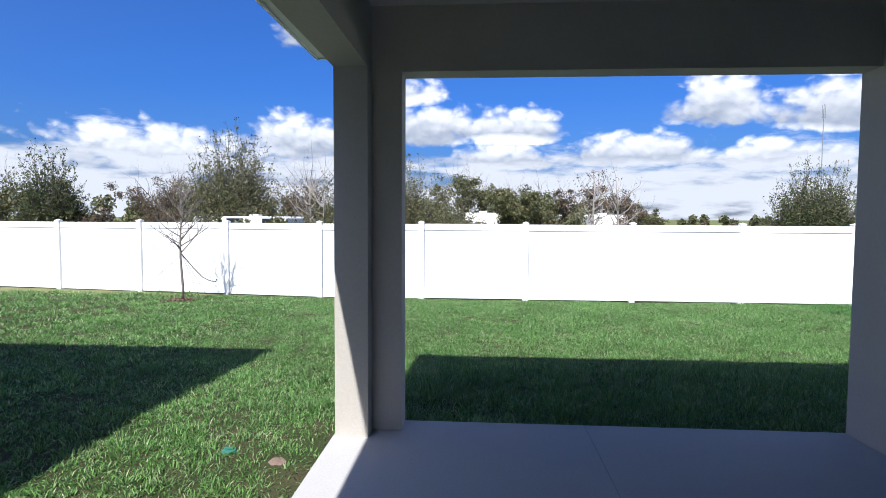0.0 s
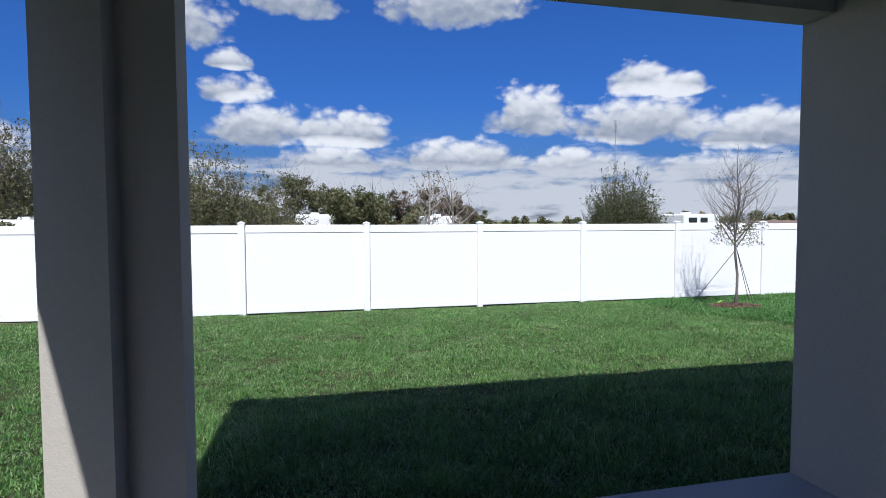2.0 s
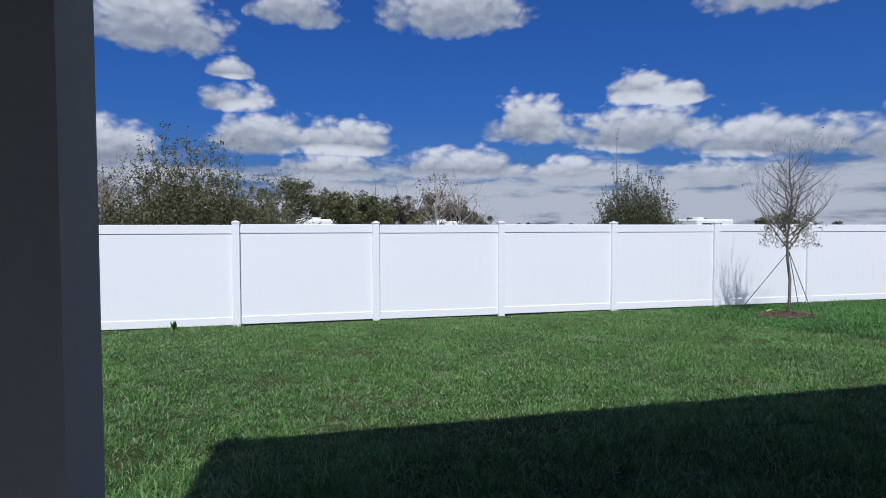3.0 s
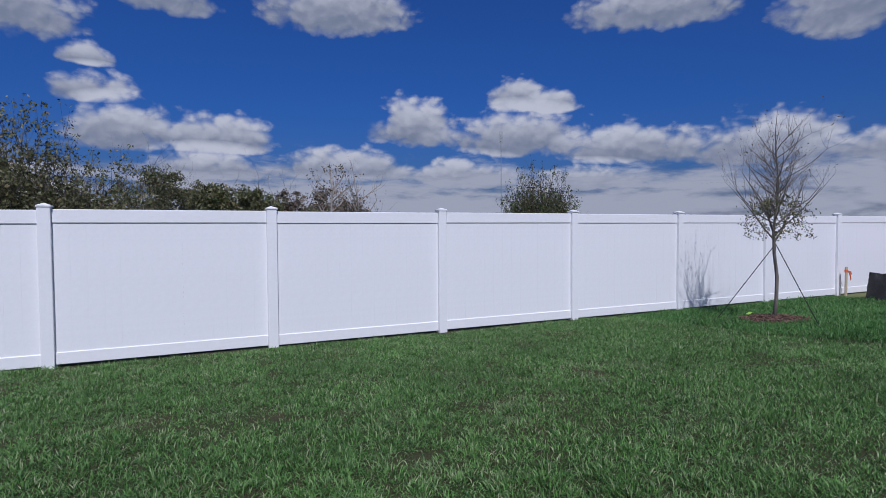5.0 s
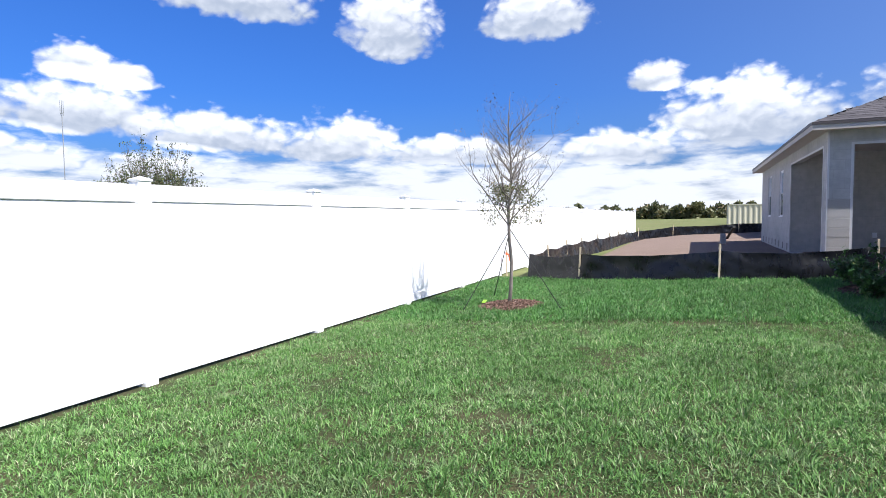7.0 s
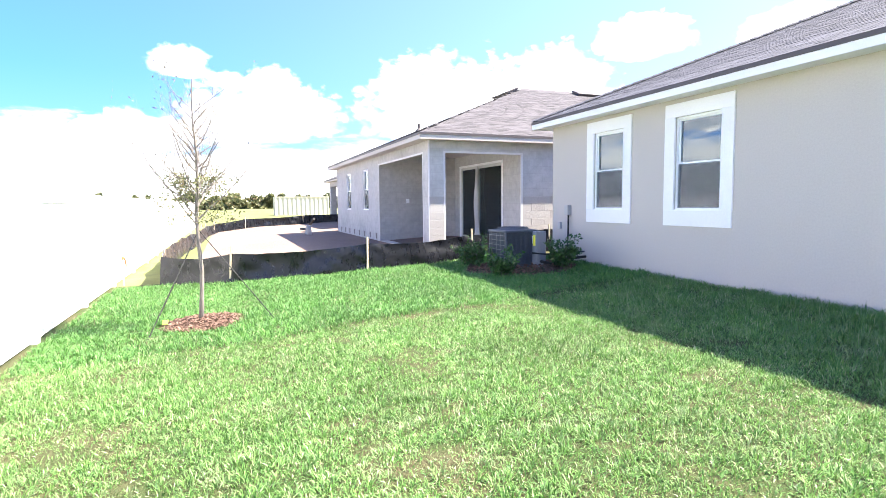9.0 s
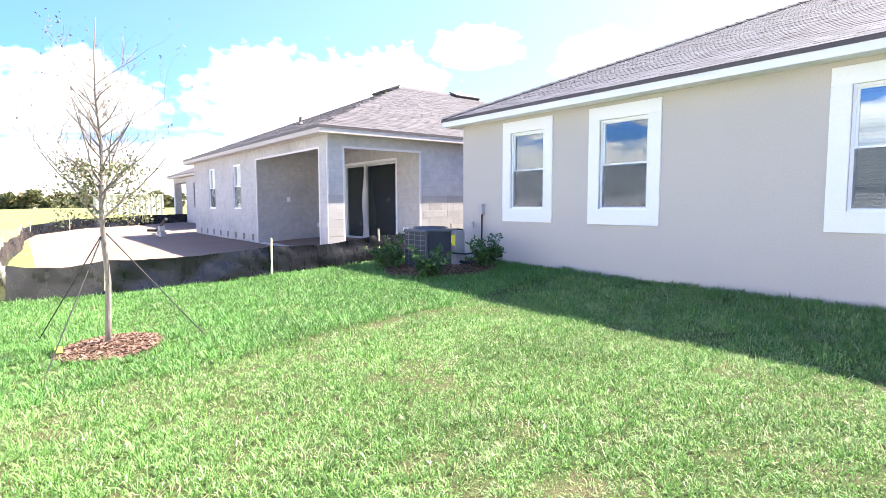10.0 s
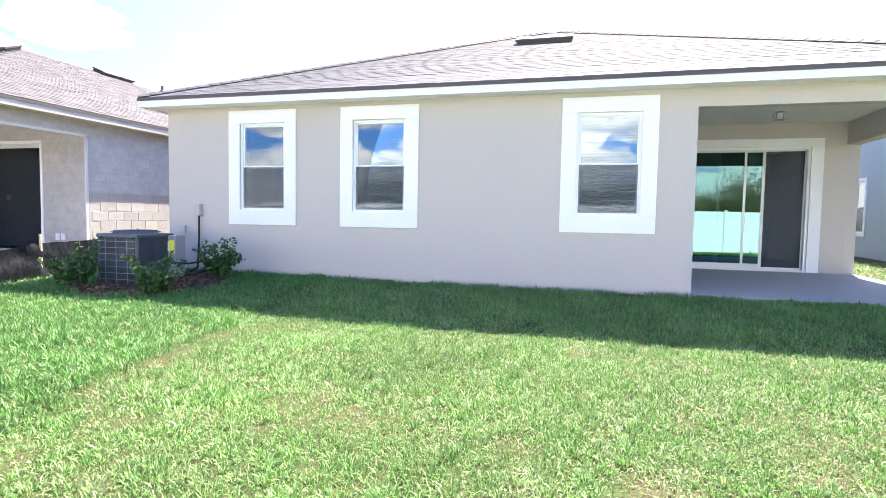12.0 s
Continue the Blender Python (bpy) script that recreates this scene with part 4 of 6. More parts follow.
for a, b, d in ((14.45, 15.72, -0.04), (12.70, 14.5, -0.1)):
    bm = bmesh.new()
    box(bm, a, NB + d - 0.02, 0.05, a + 0.06, NB + d + 0.02, 2.41)
    box(bm, b - 0.06, NB + d - 0.02, 0.05, b, NB + d + 0.02, 2.41)
    box(bm, a + 0.06, NB + d - 0.02, 2.33, b - 0.06, NB + d + 0.02, 2.41)
    box(bm, a + 0.06, NB + d - 0.02, 0.05, b - 0.06, NB + d + 0.02, 0.15)
    leaf = part("door_panel", bm, ALU, raw_door)
    part("pane", boxed(a + 0.06, NB + d - 0.004, 0.15, b - 0.06, NB + d + 0.004, 2.33), GLASS_DARK, leaf).visible_shadow = False

# a third house farther along, its lanai at the far end
TX0, TX1, TY = 26.4, 38.7, -0.30
third = thing("unfinished_house", (0, 0, 0), "second unfinished grey block house farther along the row", "house")
TWIN = [(28.2, 29.1, 1.0, 2.4), (32.6, 33.5, 1.0, 2.4)]
part("rear_wall", wall_panel(bmesh.new(), "x", TX0, 35.3, -0.4, 2.83, TY - TH, TY, TWIN), BLOCK_WALL, third)
part("side_wall", wall_panel(bmesh.new(), "y", -14, TY - TH, -0.4, 2.83, TX0, TX0 + TH), BLOCK_WALL, third)
part("side_wall", wall_panel(bmesh.new(), "y", -14, TY - 2.8, -0.4, 2.83, TX1 - TH, TX1), BLOCK_WALL, third)
part("front_wall", boxed(TX0 + TH, -14.2, -0.4, TX1 - TH, -14, 2.83), BLOCK_WALL, third)
part("corner_column", boxed(TX1 - 0.45, TY - 0.4, -0.4, TX1, TY, 2.5), BLOCK_WALL, third)
part("lanai_wall", boxed(35.3, TY - 2.8, -0.4, TX1 - TH, TY - 2.6, 2.83), BLOCK_WALL, third)
part("lanai_wall", boxed(35.3, TY - 2.6, -0.4, 35.5, TY - TH, 2.83), BLOCK_WALL, third)
part("front_beam", boxed(35.3, TY - TH, 2.5, TX1, TY, 2.83), BLOCK_WALL, third)
part("side_beam", boxed(TX1 - TH, TY - 2.6, 2.5, TX1, TY - TH, 2.83), BLOCK_WALL, third)
part("lanai_floor", boxed(35.3, TY - 2.6, -0.3, TX1, TY, 0.0), CONCRETE, third)
hip_roof(third, TX0 - OV, TX1 + OV, -14.3, TY + 0.34, 2.96, SHINGLE_TAN, FASCIA_RAW, DRIP, FASCIA_RAW, TX0, TX1, TY, -14)

# the finished two-storey house on the other side
LX1, LY1 = -6.75, -1.75
left_house = thing("neighbour_house", (0, 0, 0), "neighbouring two-storey grey-green stucco house with shingle roof", "house")
LWIN = (-12.85, -12.0, 0.72, 2.35)
part("side_wall", wall_panel(bmesh.new(), "y", -16, LY1, -0.4, 5.45, LX1 - TH, LX1, [LWIN]), STUCCO_DARK, left_house)
part("rear_wall", wall_panel(bmesh.new(), "x", -18.5, LX1 - TH, -0.4, 5.45, LY1 - TH, LY1), STUCCO_DARK, left_house)
part("side_wall", wall_panel(bmesh.new(), "y", -16, LY1 - TH, -0.4, 5.45, -18.5, -18.3), STUCCO_DARK, left_house)
part("front_wall", wall_panel(bmesh.new(), "x", -18.3, LX1 - TH, -0.4, 5.45, -16, -15.8), STUCCO_DARK, left_house)
part("attic_floor", boxed(-18.3, -15.8, 5.35, LX1 - TH, LY1 - TH, 5.42), INSIDE, left_house)
hip_roof(left_house, -18.8, LX1 + 0.29, -16.3, LY1 + 0.3, 5.6, SHINGLE, FASCIA, DRIP, FASCIA, -18.5, LX1, LY1, -16)
window_unit(left_house, LWIN[0], LWIN[1], LWIN[2], LWIN[3], LX1, facing="x", blinds=False, trim_w=0.1)

# ---------------------------------------------------------------- trees
def leaf_cloud(rng, centres, sizes, count, leaf, flatten=1.0):
    """Leaf quads spread through ellipsoid clumps: vertices and faces."""
    n = len(centres)
    idx = rng.integers(0, n, count)
    d = rng.normal(size=(count, 3))
    d /= np.linalg.norm(d, axis=1)[:, None]
    r = rng.random(count) ** 0.45
    p = np.asarray(centres)[idx] + d * (np.asarray(sizes)[idx][:, None] * r[:, None]) * np.array((1, 1, flatten))
    a = rng.normal(size=(count, 3))
    a /= np.linalg.norm(a, axis=1)[:, None]
    b = np.cross(a, rng.normal(size=(count, 3)))
    b /= np.linalg.norm(b, axis=1)[:, None]
    s = leaf * (0.6 + 0.8 * rng.random(count))[:, None]
    quad = np.stack((p - a * s, p - b * s * 0.45, p + a * s, p + b * s * 0.45), axis=1).reshape(-1, 3)
    return quad, np.arange(count * 4).reshape(-1, 4)


def array_mesh(name, verts, faces, mat, parent=None, label="", kind=""):
    """A mesh of equal-sided faces straight from arrays."""
    me = bpy.data.meshes.new(name)
    k = faces.shape[1]
    me.vertices.add(len(verts))
    me.vertices.foreach_set("co", verts.astype(np.float32).ravel())
    me.loops.add(faces.size)
    me.loops.foreach_set("vertex_index", faces.astype(np.int32).ravel())
    me.polygons.add(len(faces))
    me.polygons.foreach_set("loop_start", np.arange(0, faces.size, k, dtype=np.int32))
    me.update(calc_edges=True)
    me.materials.append(mat)
    ob = new(name, me)
    if parent:
        ob.parent = parent
    return tagged(ob, label, kind=kind)


def grow(bm, rng, start, way, length, radius, level, tips, wander=0.25, upward=0.15, kids=(3, 5), sides=5):
    """A limb with side limbs, tapering to twigs; remembers where the twigs end."""
    pts, p, d = [Vector(start)], Vector(start), Vector(way).normalized()
    n = 4 if level else 3
    for i in range(n):
        d = (d + Vector((rng.uniform(-wander, wander), rng.uniform(-wander, wander), rng.uniform(-wander, wander) + upward))).normalized()
        p = p + d * (length / n)
        pts.append(p.copy())
    tube(bm, pts, [radius * (1 - 0.72 * i / n) for i in range(n + 1)], sides if level > 0 else 3, caps=False)
    tips += pts[2:]
    if level <= 0:
        return
    for _ in range(rng.randint(*kids)):
        k = rng.randint(1, n)
        side = Vector((rng.uniform(-1, 1), rng.uniform(-1, 1), rng.uniform(-0.2, 0.9)))
        grow(bm, rng, pts[k], (d * 0.7 + side.normalized()).normalized(), length * rng.uniform(0.45, 0.7), radius * (1 - 0.72 * k / n) * 0.65, level - 1, tips, wander, upward, kids, sides)


def young_tree(at, top, fork, label, seed, spread, leaf_count, leaf_top, branch_n, group="young staked trees", downs=0.0, kids=(4, 6)):
    rng, nrg = random.Random(seed), np.random.default_rng(seed)
    x, y, z = at
    tree = thing("tree", (0, 0, 0), label, "tree", group)
    bm = bmesh.new()
    pts = [Vector((x + 0.03 * math.sin(k * 1.3), y + 0.02 * math.cos(k * 1.7), z - 0.05 + (top - z) * k / 9)) for k in range(10)]
    tube(bm, pts, [0.034, 0.028, 0.026, 0.024, 0.022, 0.018, 0.014, 0.010, 0.007, 0.003], 10)
    part("trunk", bm, BARK_YOUNG, tree, smooth=True)
    tips = []
    for i in range(branch_n):
        bm = bmesh.new()
        h = fork + (top - fork) * (0.02 + 0.72 * i / branch_n)
        k = (h - z) / (top - z) * 9
        base = pts[int(k)].lerp(pts[min(int(k) + 1, 9)], k % 1)
        a = i * 2.4 + rng.uniform(-0.4, 0.4)
        low = 1 - i / branch_n
        way = Vector((math.cos(a), math.sin(a), rng.uniform(0.45, 1.25) - downs * low))
        grow(bm, rng, base, way, spread * rng.uniform(0.6, 1.05) * (0.6 + 0.4 * low), 0.0145 * (0.5 + 0.5 * low), 2, tips, 0.21, 0.10, kids, 4)
        part("branch", bm, BARK_YOUNG, tree)
    low_tips = [p for p in tips if p.z < leaf_top] or tips
    c = [p + Vector((nrg.normal() * 0.03, nrg.normal() * 0.03, nrg.normal() * 0.03)) for p in low_tips]
    near = [p for p in c if math.hypot(p.x - x, p.y - y) < 0.5] or c
    skirt = []
    for _ in range(80):
        a, r = nrg.uniform(0, 6.283), 0.5 * math.sqrt(nrg.random())
        skirt.append((x + r * math.cos(a), y + r * math.sin(a), fork + 0.02 + (leaf_top - fork) * (0.1 + 0.9 * nrg.random()) * (1 - 0.6 * r)))
    v, f = leaf_cloud(nrg, [tuple(p) for p in near] + skirt, [0.09] * (len(near) + 80), leaf_count, 0.019)
    array_mesh("crown", v, f, LEAF, tree, "small olive green leaves, thinning out")
    v, f = leaf_cloud(nrg, [tuple(p) for p in tips], [0.04] * len(tips), leaf_count // 4, 0.014)
    array_mesh("dry_foliage", v, f, LEAF_BROWN, tree, "last dry brown leaves")
    return tree, fork


right_tree, _ = young_tree((5.82, 7.07, -0.32), 3.05, 0.92, "young staked tree, half bare, in a bark mulch ring", 11, 1.02, 2100, 1.58, 30)
left_tree, _ = young_tree((-9.30, 7.80, -0.34), 2.65, 0.75, "young leafless tree with a wide twiggy crown on the lawn", 23, 1.0, 110, 1.3, 26, downs=0.35, kids=(3, 4))


def strap(points, radius, name="guy_strap", label="taut black guy strap staking a young tree", group="guy straps"):
    bm = bmesh.new()
    tube(bm, points, radius, 6)
    return tagged(part(name, bm, STRAP), label, "strap", group)


TIE = Vector((5.82, 7.07, 0.90))
for gx, gy in ((5.18, 7.64), (5.48, 6.12), (6.72, 7.67)):
    strap([TIE, TIE.lerp(Vector((gx, gy, -0.33)), 0.5) - Vector((0, 0, 0.015)), (gx, gy, -0.36)], 0.0065)
TIE = Vector((-9.29, 7.80, 0.72))
for gx, gy in ((-10.35, 7.42), (-8.86, 7.83), (-9.1, 8.6)):
    strap([TIE, (gx, gy, -0.37)], 0.004)
strap([TIE, (-9.0, 7.75, 0.42), (-8.78, 7.72, 0.22), (-8.62, 7.70, 0.15), (-8.47, 7.68, 0.12), (-8.42, 7.66, 0.19)], 0.011, label="slack black strap hanging from the leafless tree")


def mulch_ring(x, y, radius, count, seed, label):
    rng = random.Random(seed)
    verts, faces = [], []
    for _ in range(count):
        a, r = rng.uniform(0, 6.283), radius * math.sqrt(rng.random())
        px, py = x + r * math.cos(a), y + r * math.sin(a)
        pz = height(px, py) + 0.012 + 0.055 * (1 - (r / radius) ** 2) * rng.random() + 0.012
        m = pose(px, py, pz, rng.uniform(-30, 30), rng.uniform(-30, 30), rng.uniform(0, 360))
        lx, ly, lz = rng.uniform(0.012, 0.038), rng.uniform(0.006, 0.014), rng.uniform(0.002, 0.005)
        n = len(verts)
        verts += [m @ Vector((sx * lx * (1 if sy > 0 else 0.8), sy * ly, sz * lz)) for sz in (-1, 1) for sx, sy in ((-1, -1), (1, -1), (1, 1), (-1, 1))]
        faces += [(n, n + 3, n + 2, n + 1), (n + 4, n + 5, n + 6, n + 7)] + [(n + i, n + (i + 1) % 4, n + 4 + (i + 1) % 4, n + 4 + i) for i in range(4)]
    return tagged(data_part("mulch", verts, faces, MULCH), label, "mulch", kind="stuff")


mulch_ring(5.80, 7.05, 0.50, 1500, 4, "ring of brown bark chips round the young tree")
mulch_ring(-9.30, 7.80, 0.32, 250, 5, "thin bark chips round the leafless tree")


def back_tree(x, y, top, width, mat, count, leaf, label, seed, bare=0.0, bark=None, base=-0.37, low=0.25, group="trees beyond the fence", name="tree"):
    """A grown tree: tapered trunk, limbs, and a crown of many leaves in uneven clumps with gaps."""
    rng, nrg = random.Random(seed), np.random.default_rng(seed)
    tree = thing(name, (0, 0, 0), label, "tree", group)
    h = top - base
    lean = rng.uniform(-0.05, 0.05) * h
    pts = [Vector((x + lean * k / 5, y, base - 0.1 + h * 0.75 * k / 5)) for k in range(6)]
    r0 = 0.022 * h
    bm = bmesh.new()
    tube(bm, pts, [r0, r0 * 0.85, r0 * 0.7, r0 * 0.5, r0 * 0.35, r0 * 0.15], 7)
    part("trunk", bm, bark or BARK_DARK, tree, smooth=True)
    tips, bm = [], bmesh.new()
    n = 9 if bare < 0.5 else 15
    for i in range(n):
        k = 1.2 + 3.6 * i / n
        b = pts[int(k)].lerp(pts[min(int(k) + 1, 5)], k % 1)
        a = i * 2.4 + rng.uniform(-0.5, 0.5)
        grow(bm, rng, b, (math.cos(a), math.sin(a), rng.uniform(0.25, 1.3)), width * 0.5 * rng.uniform(0.7, 1.1), r0 * 0.42, 2, tips, 0.2, 0.12, (2, 4), 4)
    part("twig_mass", bm, bark or BARK_DARK, tree)
    tips = [t for t in tips if t.z > base + low * h * 0.6]
    if count:
        scale = max((t.z for t in tips), default=top)
        pick = [tips[i] for i in nrg.integers(0, len(tips), 130)]
        c = [(p.x, p.y, base + (p.z - base) * min(1.0, (top - base) / max(scale - base, 0.1))) for p in pick]
        sizes = list(width * (0.04 + 0.09 * nrg.random(len(c))))
        v, f = leaf_cloud(nrg, c, sizes, count, leaf, 0.8)
        v[:, 2] = np.maximum(v[:, 2], base + 0.05)
        array_mesh("crown", v, f, mat, tree)
    return tree


BACK_TREES = [
    (-12.2, 27, 5.0, 4.5, LEAF_BROWN, 500, 0.06, "bare grey branching tree beyond the fence", 3),
    (-8.0, 14.5, 3.1, 2.6, LEAF_BROWN, 260, 0.04, "bare branching sapling close behind the fence", 5),
    (3.3, 26, 5.0, 2.6, LEAF_BROWN, 420, 0.06, "slim bare tree with a few leaves at its tips", 6),
    (5.0, 27, 4.2, 3.0, LEAF_BROWN, 160, 0.05, "bare pale spreading tree beyond the fence", 7),
    (-21.5, 30, 4.0, 4.6, LEAF_BROWN, 9000, 0.06, "brown winter tree in the tree line", 9),
    (-24.0, 32, 3.8, 5.0, LEAF_BROWN, 9000, 0.06, "brown winter tree in the tree line", 10),
    (-19.0, 31, 4.4, 5.0, LEAF_BROWN, 9000, 0.06, "brown winter tree in the tree line", 11),
    (-31.5, 28, 4.2, 5.0, LEAF, 3000, 0.10, "olive tree at the end of the tree line", 12),
    (-35.5, 30, 4.0, 5.0, LEAF_DARK, 3000, 0.10, "dark tree at the end of the tree line", 13),
]
for x, y, top, w, mat, n, leaf, label, seed in BACK_TREES:
    back_tree(x, y, top, w, mat, n, leaf, label, seed, bare=1.0 if n < 600 else 0.0, bark=BARK if n < 600 else None)
for i, (x, y, top, w, mat) in enumerate(((-7.6, 34, 4.0, 5.0, LEAF), (-4.2, 36, 4.6, 5.5, LEAF), (-1.2, 38, 4.1, 5.0, LEAF), (1.8, 39, 4.3, 5.0, LEAF_DARK), (4.6, 38, 3.9, 4.6, LEAF_BROWN),
                                         (8.4, 42, 3.7, 4.8, LEAF_BROWN), (-10.8, 33, 3.9, 5.0, LEAF), (-14.0, 34, 4.4, 5.5, LEAF_BROWN), (11.4, 46, 2.7, 4.0, LEAF), (-0.5, 30, 3.4, 3.4, LEAF))):
    back_tree(x, y, top, w, mat, 9000, 0.075, "brown winter tree in the tree line" if mat == LEAF_BROWN else "olive green tree in the tree line", 40 + i)


def dome_bush(x, y, top, half, stems, count, leaf, twig, mat, label, seed, name="bush", category="bush", group="bushes behind the fence", base=-0.4):
    """A domed shrub: many stems fanning from the ground, fine twigs past the leaves, denser leaves low and inside."""
    rng, nrg = random.Random(seed), np.random.default_rng(seed)
    bush = thing(name, (0, 0, 0), label, category, group)
    h = top - base
    bm, tips, inner = bmesh.new(), [], []
    for i in range(stems):
        a, tilt = i * 2.39996, math.sqrt((i + 0.5) / stems)
        reach = rng.uniform(0.78, 1.0)
        end = Vector((x + half * reach * math.sin(1.5 * tilt) * math.cos(a), y + half * reach * math.sin(1.5 * tilt) * math.sin(a), base + h * reach * max(0.16, math.cos(1.42 * tilt))))
        start = Vector((x + 0.15 * half * math.cos(a), y + 0.15 * half * math.sin(a), base))
        bend = start.lerp(end, 0.5) + Vector((0, 0, 0.12 * h * tilt))
        pts = []
        for k in range(7):
            u = k / 6
            pts.append(start * (1 - u) ** 2 + bend * 2 * u * (1 - u) + end * u * u + Vector((rng.gauss(0, 0.02), rng.gauss(0, 0.02), 0)) * half * (u > 0))
        tube(bm, pts, [twig * (2.4 - 2.0 * k / 6) for k in range(7)], 4, caps=False)
        inner += pts[2:6]
        out = (end - start).normalized()
        for k in range(2, 7):
            for _ in range(3):
                way = (out + Vector((rng.uniform(-0.8, 0.8), rng.uniform(-0.8, 0.8), rng.uniform(-0.1, 0.8)))).normalized()
                ln = half * rng.uniform(0.12, 0.30)
                q = pts[k] + way * ln * 0.5 + Vector((0, 0, 0.03))
                e = pts[k] + way * ln + Vector((0, 0, ln * 0.25))
                tube(bm, [pts[k], q, e], [twig * 0.75, twig * 0.55, twig * 0.25], 3, caps=False)
                (tips if k > 4 else inner).extend((q, e))
    part("twig_mass", bm, BARK_DARK, bush)
    v, f = leaf_cloud(nrg, [tuple(p) for p in inner], list(half * (0.05 + 0.10 * nrg.random(len(inner)))), int(count * 0.85), leaf, 0.9)
    v2, f2 = leaf_cloud(nrg, [tuple(p) for p in tips], [half * 0.05] * len(tips), int(count * 0.15), leaf * 0.9)
    v = np.concatenate((v, v2))
    v[:, 2] = np.maximum(v[:, 2], base + 0.03)
    array_mesh("crown", v, np.concatenate((f, f2 + 4 * len(f))), mat, bush)
    return bush


dome_bush(-5.75, 14.0, 3.75, 1.9, 120, 56000, 0.038, 0.0065, LEAF_BUSH, "big twiggy olive bush rising behind the white fence", 4)
dome_bush(-4.1, 14.3, 2.75, 1.7, 70, 26000, 0.036, 0.006, LEAF_BUSH, "dense olive bush close behind the fence", 14)
dome_bush(-7.4, 14.8, 2.85, 1.8, 70, 27000, 0.036, 0.006, LEAF_BUSH, "dense olive bush close behind the fence", 15)
dome_bush(15.6, 27.4, 4.6, 2.5, 130, 40000, 0.058, 0.011, LEAF_DARK, "rounded dark green tree with twigs all round, standing alone", 8, "tree", "tree", "trees beyond the fence")


dome_bush(-27.0, 26, 5.6, 1.95, 110, 25000, 0.068, 0.012, LEAF_DARK, "tall dark evergreen oak beyond the fence", 1, "tree", "tree", "trees beyond the fence")
dome_bush(-16.3, 26, 6.2, 3.0, 110, 36000, 0.064, 0.013, LEAF, "large olive-leaved oak with an open twiggy crown", 2, "tree", "tree", "trees beyond the fence")


def far_woods(name, pieces, mat, label, seed):
    """Woods too far to count: leaf clumps along a line (x, y, half length, top)."""
    nrg = np.random.default_rng(seed)
    vs, fs, off = [], [], 0
    for x0, y0, x1, y1, top, leaf, n in pieces:
        k = int(max(6, math.hypot(x1 - x0, y1 - y0) / (top * 0.5)))
        u = nrg.random(k)
        hs = top * (0.45 + 0.55 * nrg.random(k))
        c, s = [], []
        for a, h in zip(u, hs):
            for q in range(4):
                c.append((x0 + (x1 - x0) * a + nrg.normal() * top * 0.2, y0 + (y1 - y0) * a + nrg.normal() * top * 0.3, -0.4 + h * (0.15 + 0.25 * q) * 0.85))
                s.append(top * 0.22)
        v, f = leaf_cloud(nrg, c, s, n, leaf, 0.9)
        vs.append(v)
        fs.append(f + off)
        off += len(v)
    return tagged(array_mesh(name, np.concatenate(vs), np.concatenate(fs), mat), label, "woods", kind="stuff")


far_woods("far_woods", [(230, -60, 236, 62, 7.0, 1.1, 11000), (238, -58, 244, 60, 6.4, 1.1, 11000), (180, 60, 250, 40, 4.0, 0.7, 7000), (60, 90, 160, 70, 4.0, 0.5, 9000), (20, 75, 60, 80, 3.0, 0.3, 8000),
                        (-70, 55, -30, 48, 5.0, 0.22, 14000), (-30, 48, 12, 60, 4.2, 0.24, 12000)], LEAF, "dark distant woods along the horizon", 71)
far_woods("tree_line", [(-16, 18, -3, 24, 2.8, 0.085, 26000), (-9, 27, 3, 32, 4.0, 0.10, 36000), (3, 34, 7, 37, 3.4, 0.11, 9000)], LEAF, "olive green thicket filling the tree line", 73)
far_woods("understorey", [(-40, 24, -8, 27, 2.7, 0.12, 18000), (-9, 28, 8, 33, 2.4, 0.12, 8000), (8, 44, 30, 52, 1.9, 0.16, 4000)], LEAF_BROWN, "brown and olive undergrowth behind the fence", 72)


# ---------------------------------------------------------------- beyond the fence
def trailer(at, size, turn, label, windows=()):
    x, y, z = at
    t = thing("trailer", (x, y, z), label, "trailer", "trailers beyond the fence")
    t.rotation_euler = (0, 0, radians(turn))
    L, W, H = size
    part("body", box(bmesh.new(), -L / 2, -W / 2, 0.45, L / 2, W / 2, H, bevel=0.12, segments=3), WHITE_PAINT, t)
    part("roof_vent", boxed(-0.2 * L, -0.25, H, -0.2 * L + 0.5, 0.25, H + 0.12, bevel=0.02), WHITE_PAINT, t)
    for s in (-0.5, 0.5):
        for k in (-1, 1):
            bm = bmesh.new()
            bmesh.ops.create_cone(bm, cap_ends=True, segments=16, radius1=0.34, radius2=0.34, depth=0.2, matrix=pose(s, k * (W / 2 - 0.12), 0.34, 90))
            part("wheel", bm, RUBBER, t)
    for a, b, c, d in windows:
        part("window", boxed(a, -W / 2 - 0.012, c, b, -W / 2 + 0.02, d, bevel=0.02), DARK_GLASS, t)
    return t


